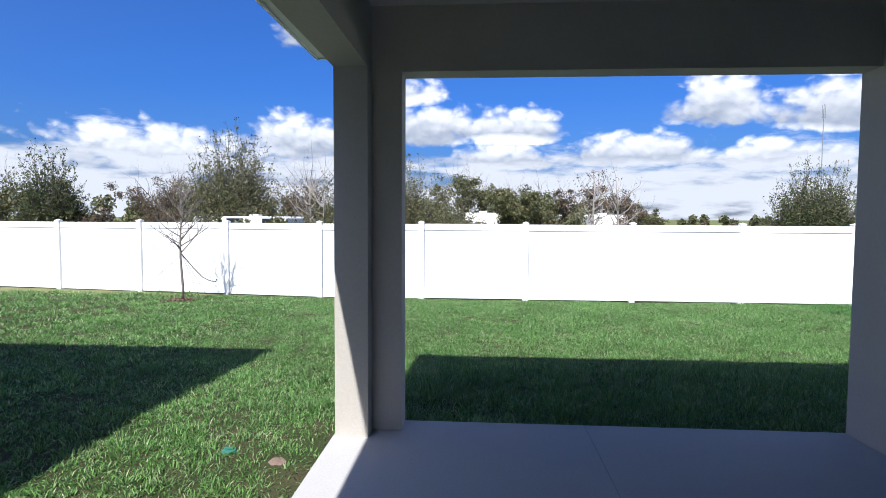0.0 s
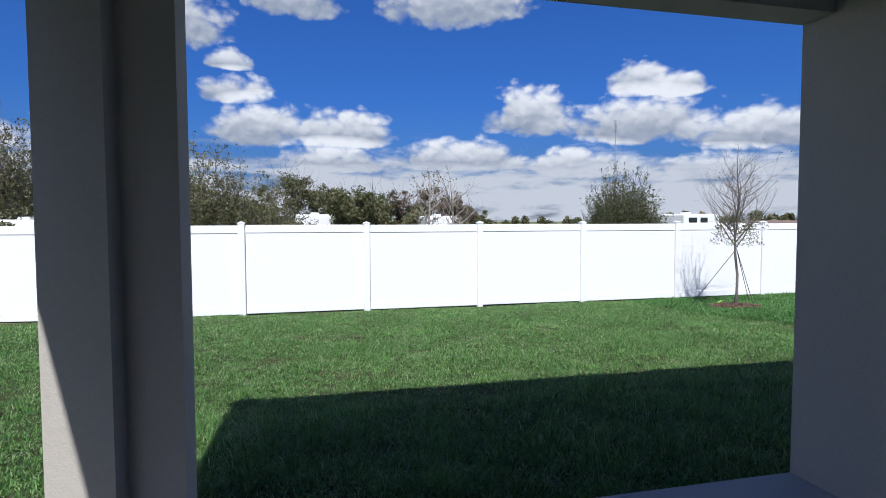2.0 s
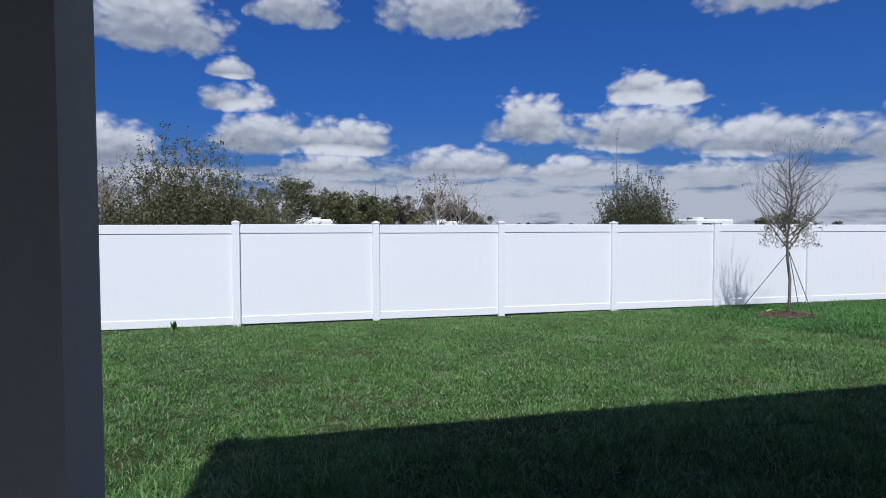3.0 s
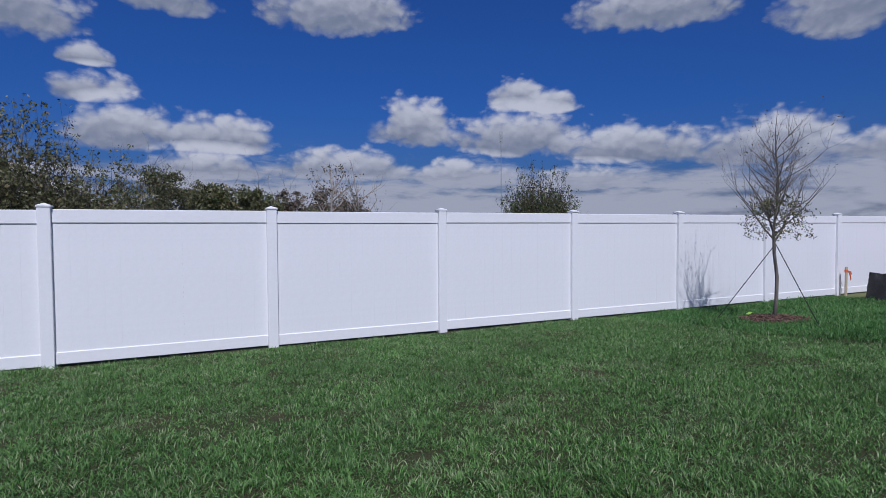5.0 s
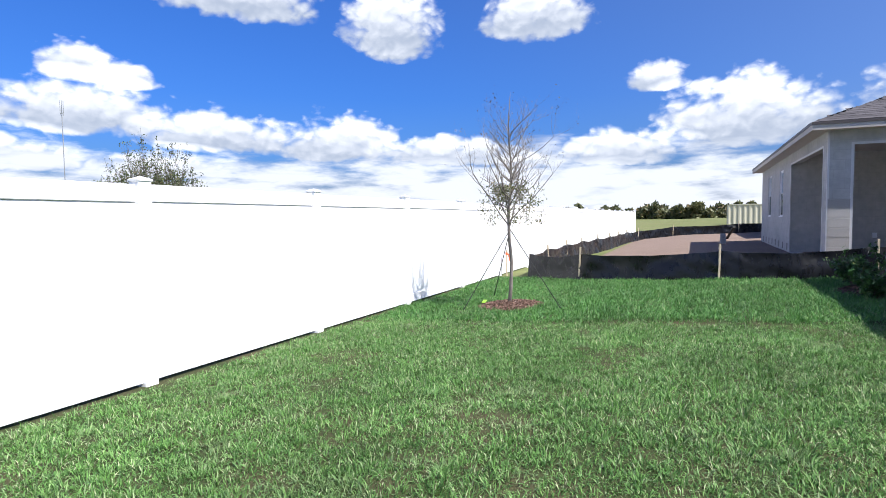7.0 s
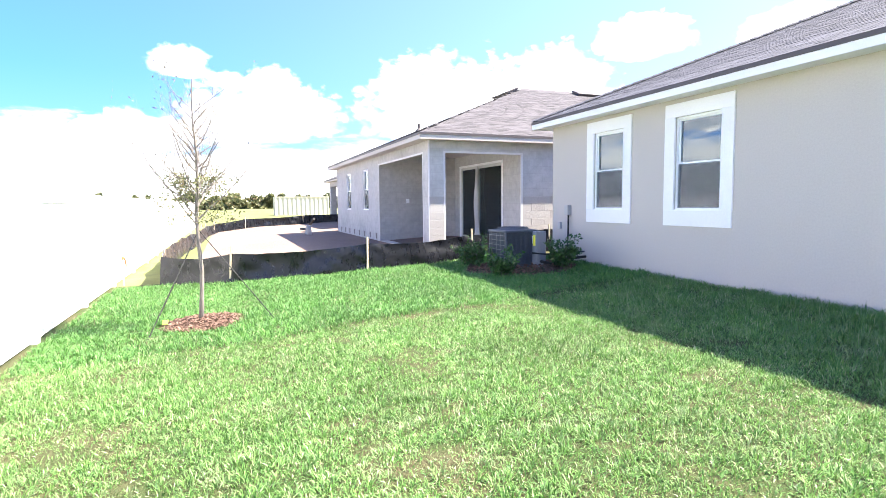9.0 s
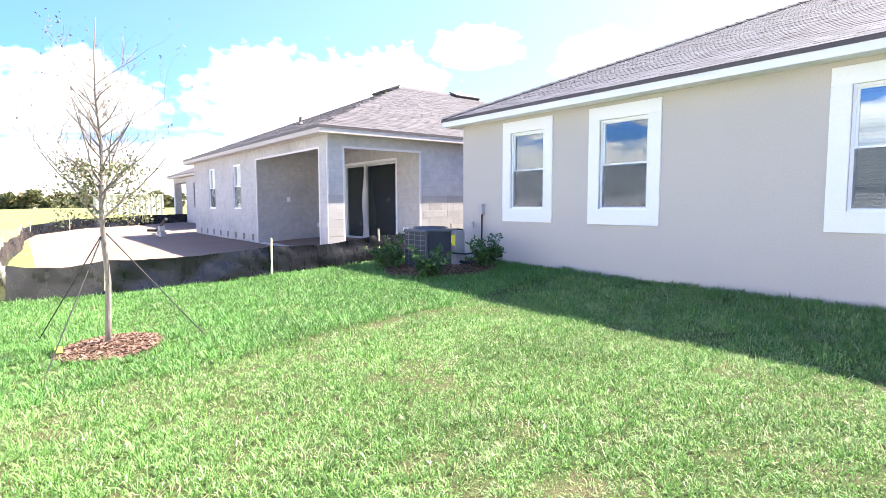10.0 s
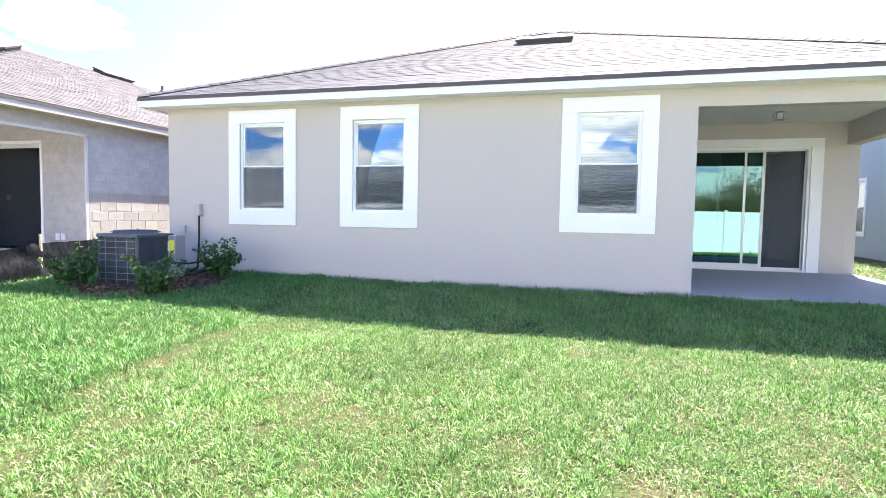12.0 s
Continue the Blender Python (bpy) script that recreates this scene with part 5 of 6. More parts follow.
trailer((-2.1, 31, -0.4), (2.9, 2.0, 2.3), 0, "low white trailer roof seen over the fence")
trailer((-14.0, 24.5, -0.4), (3.6, 2.2, 2.0), -8, "long white trailer parked among the trees", ((-1.5, -0.6, 1.5, 1.9), (0.5, 1.4, 1.5, 1.9)))
trailer((-17.2, 25.5, -0.4), (1.6, 2.0, 2.0), 10, "short white trailer beside the long one")
trailer((22.6, 30.5, -0.4), (3.4, 2.1, 2.35), 12, "white camper with a dark window", ((-1.3, -0.5, 1.75, 2.1), (-0.2, 0.5, 1.75, 2.1)))
trailer((5.8, 34, -0.4), (2.4, 2.0, 2.25), 5, "white trailer half hidden by bare trees")

mast = thing("antenna_mast", (0, 0, 0), "tall thin guyed antenna mast in the distance", "mast")
MX, MY = 110.0, 188.0
bm = bmesh.new()
tube(bm, [(MX, MY, -0.5), (MX, MY, 38)], 0.13, 6)
part("pole", bm, STEEL, mast)
bm = bmesh.new()
for a in range(3):
    dx, dy = 0.5 * math.cos(a * 2.09), 0.5 * math.sin(a * 2.09)
    tube(bm, [(MX, MY, 35.5), (MX + dx, MY + dy, 35.5)], 0.12, 5)
    tube(bm, [(MX + dx, MY + dy, 34.8), (MX + dx, MY + dy, 39.5)], 0.08, 5)
part("antenna", bm, STEEL, mast)


def earth_bank():
    verts, faces, n = [], [], 46
    for i in range(n):
        a = radians(41 + i * 0.34)
        for k, (d, z) in enumerate(((58, -0.5), (66, 1.45), (82, 1.5), (100, -0.5))):
            zz = z + (0.35 * noise.noise(Vector((i * 0.35, k, 3))) if z > 0 else 0)
            verts.append((d * math.sin(a) - 2, d * math.cos(a), zz))
    for i in range(n - 1):
        for k in range(3):
            faces.append((i * 4 + k, i * 4 + k + 1, i * 4 + 5 + k, i * 4 + 4 + k))
    tagged(data_part("earth_bank", verts, faces, SAND, smooth=True), "long low bank of bare pinkish earth in the distance", "earth bank")


earth_bank()


def container():
    t = thing("shipping_container", (0, 0, 0), "beige corrugated steel shipping container on the far lot", "container")
    x, y0, y1, z0, z1 = 72.3, -6.0, 0.9, -0.2, 2.35
    verts, faces, n = [], [], 0
    k = int((y1 - y0) / 0.14)
    for i in range(k + 1):
        yy = y0 + (y1 - y0) * i / k
        d = 0.05 if (i // 2) % 2 else 0.0
        verts += [(x + d, yy, z0 + 0.12), (x + d, yy, z1 - 0.1)]
    faces = [(2 * i, 2 * i + 2, 2 * i + 3, 2 * i + 1) for i in range(k)]
    data_part("side_panel", verts, faces, CONTAINER, t)
    part("body", boxed(x + 0.06, y0, z0, x + 2.4, y1, z1), CONTAINER, t)
    for q in ((x - 0.03, y0, z0, x + 0.06, y1, z0 + 0.14), (x - 0.03, y0, z1 - 0.12, x + 0.06, y1, z1), (x - 0.03, y1 - 0.1, z0, x + 0.06, y1, z1)):
        part("rail", boxed(*q), CONTAINER, t)


container()


# ---------------------------------------------------------------- silt fence
def silt_run(points, stakes, seed, label):
    run = thing("silt_fence", (0, 0, 0), label, "silt fence", "black silt fences")
    nrg = random.Random(seed)
    cum = [0.0]
    for (a, b), (c, d) in zip(points, points[1:]):
        cum.append(cum[-1] + math.hypot(c - a, d - b))
    total = cum[-1]

    def at(s):
        for i in range(len(points) - 1):
            if s <= cum[i + 1] or i == len(points) - 2:
                f = (s - cum[i]) / (cum[i + 1] - cum[i])
                return points[i][0] * (1 - f) + points[i + 1][0] * f, points[i][1] * (1 - f) + points[i + 1][1] * f
    n, rows = max(20, int(total / 0.09)), 9
    verts, faces = [], []
    marks = sorted(stakes + [0.0, total])
    for i in range(n + 1):
        s = total * i / n
        x, y = at(s)
        x2, y2 = at(min(s + 0.05, total))
        x3, y3 = at(max(s - 0.05, 0))
        tx, ty = x2 - x3, y2 - y3
        ln = math.hypot(tx, ty) or 1
        nx_, ny_ = -ty / ln, tx / ln
        gap = max((b - a for a, b in zip(marks, marks[1:]) if a <= s <= b), default=1)
        lo = max(m for m in marks if m <= s + 1e-6)
        f = (s - lo) / gap if gap else 0
        ground_z = height(x, y) - 0.03
        topz = ground_z + 0.60 - 0.07 * math.sin(math.pi * min(f, 1)) + 0.02 * noise.noise(Vector((s * 3, seed, 0)))
        for r in range(rows):
            u = r / (rows - 1)
            w = 0.05 * noise.noise(Vector((s * 2.2, u * 1.3, seed))) + (0.015 + 0.035 * abs(2 * f - 1)) * noise.noise(Vector((s * 6 + u * 5, u * 2.0, seed + 5))) - 0.07 * (1 - u) ** 1.3
            verts.append((x + nx_ * w, y + ny_ * w, ground_z + (topz - ground_z) * u))
    for i in range(n):
        for r in range(rows - 1):
            a = i * rows + r
            faces.append((a, a + rows, a + rows + 1, a + 1))
    cloth = data_part("fabric", verts, faces, FABRIC, run, smooth=True)
    thick = cloth.modifiers.new("thickness", "SOLIDIFY")
    thick.thickness, thick.use_rim = 0.002, False
    for s in stakes:
        x, y = at(s)
        z = height(x, y)
        bm = bmesh.new()
        box(bm, -0.018, -0.018, z - 0.1, 0.018, 0.018, z + 0.66 + nrg.uniform(0, 0.07), bevel=0.003)
        st = part("stake", bm, STAKE, run, "raw pine stake")
        st.matrix_basis = pose(x - 0.03, y, 0, 0, 0, 0) @ pose(0, 0, 0, nrg.uniform(-3, 3), nrg.uniform(-3, 3), nrg.uniform(0, 40))


silt_run([(10.1, 7.95), (9.58, 6.66), (9.55, 4.04), (10.0, 1.45), (10.25, 0.2), (10.3, -6)], [1.35, 4.05, 6.70, 9.0], 2, "sagging black fabric silt fence on pine stakes")
silt_run([(10.1, 7.95), (13, 8.15), (18, 8.1), (22.2, 7.8), (28, 7.7), (33, 7.2), (35, 5), (36, 1), (36, -3)], [2.5, 5.0, 7.5, 10.0, 12.2, 15, 18, 21, 25, 29, 33], 3, "long black fabric silt fence beside the white fence")

# a wooden survey stake with orange tape beside the fence
survey = thing("survey_stake", (10.62, 8.68, -0.38), "weathered survey stake tied with orange flagging tape", "stake")
part("stake", boxed(-0.035, -0.012, 0, 0.035, 0.012, 0.66, bevel=0.003), STAKE, survey)
bm = bmesh.new()
box(bm, -0.04, -0.016, 0.54, 0.04, 0.016, 0.60)
tube(bm, [(0.03, -0.02, 0.57), (0.08, -0.03, 0.52), (0.10, -0.04, 0.42), (0.09, -0.04, 0.36)], [0.012, 0.016, 0.014, 0.006], 5)
tube(bm, [(0.03, -0.02, 0.57), (0.13, -0.02, 0.55), (0.17, -0.02, 0.48)], [0.01, 0.012, 0.005], 5)
part("tape", bm, ORANGE, survey, "orange flagging tape")


# ---------------------------------------------------------------- condenser unit, shrubs, wall boxes
def condenser():
    ac = thing("air_conditioner", (0, 0, 0), "dark grey louvred outdoor air conditioner on a concrete pad", "air conditioner")
    x0, x1, y0, y1, z0, z1 = 7.82, 8.56, 0.90, 1.64, -0.14, 0.69
    part("body", boxed(x0 + 0.03, y0 + 0.03, z0 + 0.03, x1 - 0.03, y1 - 0.03, z1 - 0.05), AC_FIN, ac)
    part("base", boxed(x0 - 0.01, y0 - 0.01, z0, x1 + 0.01, y1 + 0.01, z0 + 0.05, bevel=0.01), AC_PAINT, ac)
    bm = bmesh.new()
    box(bm, x0 - 0.012, y0 - 0.012, z1 - 0.075, x1 + 0.012, y1 + 0.012, z1 - 0.015, bevel=0.02, segments=2)
    part("top_cover", bm, AC_PAINT, ac)
    cx, cy = (x0 + x1) / 2, (y0 + y1) / 2
    bm = bmesh.new()
    bmesh.ops.create_cone(bm, cap_ends=True, segments=32, radius1=0.35, radius2=0.29, depth=0.05, matrix=Matrix.Translation((cx, cy, z1)))
    part("fan_guard", bm, AC_PAINT, ac)
    bm = bmesh.new()
    for r in (0.07, 0.13, 0.19, 0.25, 0.31):
        ring = [(cx + r * math.cos(a), cy + r * math.sin(a), z1 + 0.03) for a in (2 * math.pi * k / 24 for k in range(25))]
        tube(bm, ring, 0.006, 4, caps=False)
    for k in range(8):
        a = k * math.pi / 4
        tube(bm, [(cx, cy, z1 + 0.034), (cx + 0.35 * math.cos(a), cy + 0.35 * math.sin(a), z1 + 0.012)], 0.006, 4)
    part("fan_grille", bm, AC_PAINT, ac)
    for q in ((x0, y1 - 0.05, x0 + 0.05, y1), (x1 - 0.05, y1 - 0.05, x1, y1), (x1 - 0.05, y0, x1, y0 + 0.05), (x0, y0, x0 + 0.05, y0 + 0.05)):
        part("corner_post", boxed(q[0], q[1], z0 + 0.05, q[2], q[3], z1 - 0.07, bevel=0.012), AC_PAINT, ac)
    bm = bmesh.new()
    box(bm, -0.004, -0.006, z0 + 0.06, 0.004, 0.012, z1 - 0.08)
    louvre_me = bpy.data.meshes.new("louvre")
    bm.to_mesh(louvre_me)
    bm.free()
    louvre_me.materials.append(AC_PAINT)
    n = 34
    for k in range(n):
        shared("louvre", louvre_me, pose(x0 + 0.06 + (x1 - x0 - 0.12) * k / (n - 1), y1 - 0.012, 0), ac)
        shared("louvre", louvre_me, pose(x1 - 0.012, y0 + 0.06 + (y1 - y0 - 0.12) * k / (n - 1), 0, 0, 0, -90), ac)
        shared("louvre", louvre_me, pose(x0 + 0.012, y0 + 0.06 + (y1 - y0 - 0.12) * k / (n - 1), 0, 0, 0, 90), ac)
    for k in range(7):
        z = z0 + 0.13 + k * 0.095
        bm = bmesh.new()
        box(bm, x0 + 0.03, y1 - 0.004, z, x1 - 0.03, y1 + 0.004, z + 0.008)
        part("guard_wire", bm, AC_GREY, ac)
        bm = bmesh.new()
        box(bm, x1 - 0.004, y0 + 0.03, z, x1 + 0.004, y1 - 0.03, z + 0.008)
        part("guard_wire", bm, AC_GREY, ac)
    for k in range(3):
        xx = x0 + 0.17 + 0.20 * k
        part("guard_wire", boxed(xx, y1 + 0.004, z0 + 0.06, xx + 0.01, y1 + 0.010, z1 - 0.08), AC_GREY, ac)
    # service corner with its panel and label
    panel = part("service_panel", boxed(x0 - 0.15, y0 - 0.10, z0 + 0.06, x0 - 0.004, y0 + 0.14, z1 - 0.04, bevel=0.015), AC_GREY, ac)
    part("energy_label", boxed(x0 - 0.135, y0 + 0.14, 0.36, x0 - 0.045, y0 + 0.145, 0.57), YELLOW, panel, "yellow energy label")
    part("rating_plate", boxed(x0 - 0.038, y0 + 0.14, 0.40, x0 - 0.012, y0 + 0.144, 0.55), WHITE_PAINT, panel)
    bm = bmesh.new()
    tube(bm, [(x0 - 0.1, 0.95, 0.05), (x0 - 0.3, 0.8, 0.02), (x0 - 0.35, 0.4, 0.10), (x0 - 0.35, 0.0, 0.12)], 0.028, 8)
    tube(bm, [(x0 - 0.12, 1.1, 0.22), (x0 - 0.28, 0.9, 0.20), (x0 - 0.30, 0.4, 0.22), (x0 - 0.30, 0.0, 0.22)], 0.016, 8)
    part("refrigerant_line", bm, RUBBER, ac, "black insulated pipes to the wall")
    pad = part("equipment_pad", boxed(x0 - 0.12, y0 - 0.1, -0.30, x1 + 0.08, y1 + 0.1, z0, bevel=0.01), CONCRETE)
    tagged(pad, "square concrete pad under the air conditioner", "pad")


condenser()


def shrub(x, y, h, w, seed):
    rng, nrg = random.Random(seed), np.random.default_rng(seed)
    z = height(x, y)
    s = thing("shrub", (0, 0, 0), "small glossy dark green shrub in the mulch bed", "shrub", "shrubs round the air conditioner")
    tips, bm = [], bmesh.new()
    for i in range(14):
        a = i * 2.4
        grow(bm, rng, (x + 0.03 * math.cos(a), y + 0.03 * math.sin(a), z - 0.02), (0.55 * math.cos(a), 0.55 * math.sin(a), 1.0), h * rng.uniform(0.55, 0.95), 0.008, 1, tips, 0.15, 0.1, (2, 4), 4)
    part("stem_cluster", bm, BARK_DARK, s)
    c = [(x + (p.x - x) * w / h, y + (p.y - y) * w / h, max(p.z, z + 0.1)) for p in tips]
    v, f = leaf_cloud(nrg, c, [0.07] * len(c), 1200, 0.036)
    array_mesh("foliage", v, f, LEAF_SHRUB, s)


shrub(8.52, 2.02, 0.50, 0.62, 31)
shrub(7.08, 2.10, 0.44, 0.52, 32)
shrub(7.02, 0.85, 0.46, 0.46, 33)
mulch_ring(7.80, 1.35, 1.12, 1700, 9, "dark bark mulch bed round the air conditioner")

disconnect = thing("electrical_box", (8.04, 0.0, 1.05), "grey disconnect box with conduit on the stucco wall", "electrical box")
part("box", boxed(-0.055, 0.0, -0.10, 0.055, 0.09, 0.11, bevel=0.008), GREY_BOX, disconnect)
part("lid", boxed(-0.06, 0.09, -0.09, 0.06, 0.10, 0.115, bevel=0.004), GREY_BOX, disconnect)
bm = bmesh.new()
tube(bm, [(0, 0.04, -0.1), (0, 0.04, -0.5), (0.01, 0.05, -0.8), (-0.10, 0.2, -0.98), (-0.3, 0.6, -1.0)], 0.016, 8)
part("conduit", bm, RUBBER, disconnect, "dark flexible conduit")
outlet = thing("outlet_box", (8.38, 0.0, 0.72), "small pale outlet box on the stucco wall", "outlet")
part("cover", boxed(-0.05, 0, -0.07, 0.05, 0.05, 0.07, bevel=0.01), GREY_BOX, outlet)

lamp = thing("ceiling_lamp", (-1.86, -3.2, CEIL), "small square metal lantern under the lanai ceiling", "lamp")
lamp.scale = (0.72, 0.72, 0.72)
part("base_plate", boxed(-0.09, -0.09, -0.03, 0.09, 0.09, 0, bevel=0.006), STEEL, lamp)
bm = bmesh.new()
for sx, sy in ((-1, -1), (1, -1), (1, 1), (-1, 1)):
    tube(bm, [(sx * 0.13, sy * 0.13, -0.03), (sx * 0.09, sy * 0.09, -0.2)], 0.009, 5)
box(bm, -0.1, -0.1, -0.215, 0.1, 0.1, -0.2)
part("cage", bm, STEEL, lamp)
part("shade", boxed(-0.05, -0.05, -0.17, 0.05, 0.05, -0.03, bevel=0.01), WHITE_PAINT, lamp, "frosted glass shade")

# ---------------------------------------------------------------- roof fittings
def ridge_vent(parent, m, length):
    bm = bmesh.new()
    box(bm, -length / 2, -0.22, 0.0, length / 2, 0.22, 0.06)
    box(bm, -length / 2 - 0.03, -0.25, 0.06, length / 2 + 0.03, 0.26, 0.12, bevel=0.01)
    part("roof_vent", bm, DRIP, parent, "dark low off-ridge vent").matrix_basis = m


tilt = math.degrees(math.atan(PITCH))
ridge_vent(house, pose(2.5, -4.05, EAVE_Z + (0.34 + 4.05) * PITCH, -tilt, 0, 0), 1.15)
NRZ = 2.96
ridge_vent(raw_house, pose(17.05, -6.9, NRZ + (17.05 - NX0 + OV) * PITCH, 0, -tilt, 0) @ pose(0, 0, 0, 0, 0, 90), 1.2)
ridge_vent(raw_house, pose(17.05, -11.2, NRZ + (17.05 - NX0 + OV) * PITCH, 0, -tilt, 0) @ pose(0, 0, 0, 0, 0, 90), 1.2)
ridge_vent(raw_house, pose(17.3, -3.35, NRZ + (NY + 0.34 + 3.35) * PITCH, -tilt, 0, 0), 1.2)
for px, py in ((16.9, -8.9), (16.0, 0.6)):
    zz = NRZ + min(px - NX0 + OV, NY + 0.34 - py) * PITCH
    bm = bmesh.new()
    tube(bm, [(px, py, zz - 0.1), (px, py, zz + 0.22)], 0.045, 10)
    bmesh.ops.create_cone(bm, cap_ends=True, segments=12, radius1=0.13, radius2=0.06, depth=0.08, matrix=Matrix.Translation((px, py, zz + 0.03)))
    part("vent_pipe", bm, DRIP, raw_house)

# ---------------------------------------------------------------- small things on the lawn
lid = thing("valve_lid", (-4.36, -0.55, height(-4.36, -0.55) + 0.008), "small teal plastic valve lid in the grass", "valve lid")
bm = bmesh.new()
bmesh.ops.create_cone(bm, cap_ends=True, segments=20, radius1=0.05, radius2=0.044, depth=0.02)
part("cover", bm, TEAL, lid)
bm = bmesh.new()
box(bm, -0.03, -0.008, 0.015, 0.03, 0.008, 0.024)
part("grip", bm, TEAL, lid)


def dirt_mound(x, y, r, seed):
    rng = random.Random(seed)
    bm = bmesh.new()
    rings, n = 5, 14
    prev = None
    for k in range(rings):
        rr = r * (1 - k / rings)
        ring = [bm.verts.new((x + rr * math.cos(a) * (1 + 0.15 * rng.random()), y + rr * math.sin(a) * (1 + 0.15 * rng.random()), height(x, y) - 0.01 + 0.04 * (k / rings) + 0.015 * rng.random())) for a in (6.283 * i / n for i in range(n))]
        if prev:
            for i in range(n):
                bm.faces.new((prev[i], prev[(i + 1) % n], ring[(i + 1) % n], ring[i]))
        prev = ring
    bm.faces.new(prev)
    tagged(part("ant_hill", bm, SAND, smooth=True), "low crumbly mound of bare sand in the grass", "mound")


dirt_mound(-3.985, -0.67, 0.06, 1)
tag = thing("nursery_tag", (5.86, 7.50, -0.27), "bent lime green plastic tag beside the young tree", "tag")
bm = bmesh.new()
vs = [bm.verts.new(p) for p in ((-0.10, -0.03, 0), (0.0, -0.035, 0.035), (0.10, -0.03, 0.02), (0.10, 0.03, 0.02), (0.0, 0.035, 0.035), (-0.10, 0.03, 0))]
bm.faces.new((vs[0], vs[1], vs[4], vs[5]))
bm.faces.new((vs[1], vs[2], vs[3], vs[4]))
bmesh.ops.solidify(bm, geom=bm.faces[:], thickness=0.004)
part("plate", bm, LIME, tag)
weed = thing("weed", (-5.0, 8.62, -0.37), "small broad-leaved green weed at the foot of the fence", "weed")
for k in range(7):
    a = k * 0.9
    bm = bmesh.new()
    vs = [bm.verts.new(p) for p in ((0, 0, 0), (0.05, 0.035, 0.07), (0.11, 0.0, 0.15), (0.05, -0.035, 0.07))]
    bm.faces.new(vs)
    bmesh.ops.solidify(bm, geom=bm.faces[:], thickness=0.002)
    part("leaf", bm, WEED, weed).matrix_basis = pose(0, 0, 0, 0, -15 - 20 * (k % 3), math.degrees(a))
# a torn sheet of plastic hanging in the unfinished doorway
bm = bmesh.new()
cols = [[bm.verts.new((14.42 + 0.045 * u + 0.03 * math.sin(3 * u + k * 0.8) + 0.07 * (k / 8) ** 2 * u, NB + 0.03 + 0.03 * math.sin(5 * u + k), 2.36 - 0.285 * k)) for k in range(9)] for u in range(-2, 3)]
for a, b in zip(cols, cols[1:]):
    for k in range(8):
        bm.faces.new((a[k], b[k], b[k + 1], a[k + 1]))
bmesh.ops.solidify(bm, geom=bm.faces[:], thickness=0.003)
part("torn_sheet", bm, PLASTIC_WHITE, raw_door, "torn translucent protective plastic")

# clean-out openings along the foot of the block wall, their inner shade painted as dark plates, and boxes on the lanai
# walls
for k in range(8):
    part("cleanout", boxed(16.6 + 0.88 * k, NY - 0.01, 0.04, 16.78 + 0.88 * k, NY + 0.004, 0.24), DRIP, raw_house, "clean-out opening in the block, its shade painted as a dark plate")
for yy, zz in ((0.9, 1.25), (-0.1, 0.42)):
    part("outlet_box", boxed(NO - 0.03, yy, zz, NO, yy + 0.1, zz + 0.14, bevel=0.005), FRAME, raw_house, "white outlet box")
for xx in (12.05, 12.2):
    part("outlet_box", boxed(xx, NB, 0.38, xx + 0.09, NB + 0.03, 0.52, bevel=0.004), FRAME, raw_house)
# two more clean-outs on the side wall, dark plates for the shade inside
for yy in (-2.2, -3.4):
    part("cleanout", boxed(NX0 - 0.02, yy, 0.02, NX0, yy + 0.19, 0.2), DRIP, raw_house)
# a length of drain pipe and a board lying in the raw yard
pipe = thing("drain_pipe", (24.6, 2.9, 0.02), "black corrugated drain pipe leaning in the raw yard", "pipe")
bm = bmesh.new()
tube(bm, [(0, 0, 0.55), (0.5, 0.1, 0.3), (1.1, 0.2, 0.03), (1.8, 0.4, 0.02)], 0.06, 10)
part("pipe", bm, RUBBER, pipe)
stack = thing("block_stack", (22.6, 3.3, height(22.6, 3.3)), "small stack of spare concrete blocks in the sand", "block stack")
for k, (dx, dz) in enumerate(((0, 0), (0.42, 0), (0.2, 0.2))):
    part("block", boxed(dx, 0, dz, dx + 0.39, 0.19, dz + 0.19, bevel=0.006), BLOCK, stack)

# ---------------------------------------------------------------- bricks, shingles, grass: many small pieces
def block_face():
    """Bare block courses on the side of the unfinished house."""
    me = []
    for w in (0.39, 0.19):
        bm = bmesh.new()
        box(bm, -0.006, 0, 0, 0.0, w, 0.192, bevel=0.003)
        m = bpy.data.meshes.new("block")
        bm.to_mesh(m)
        bm.free()
        m.materials.append(BLOCK)
        me.append(m)
    holder = part("mortar_bed", boxed(NX0 - 0.004, -5.0, -0.35, NX0 + 0.001, NB + 0.05, 1.38), MORTAR, raw_house)
    for row in range(8):
        y = -5.0 + (0.2 if row % 2 else 0.0)
        if row % 2:
            shared("block", me[1], Matrix.Translation((NX0 - 0.003, -5.0, -0.2 + 0.2 * row)), holder)
        while y + 0.39 <= NB + 0.06:
            shared("block", me[0], Matrix.Translation((NX0 - 0.003, y, -0.2 + 0.2 * row)), holder)
            y += 0.4
    for row in range(8):
        shared("block", me[0], Matrix.Translation((NX0 - 0.003, NY - 0.405, -0.2 + 0.2 * row)), raw_house)


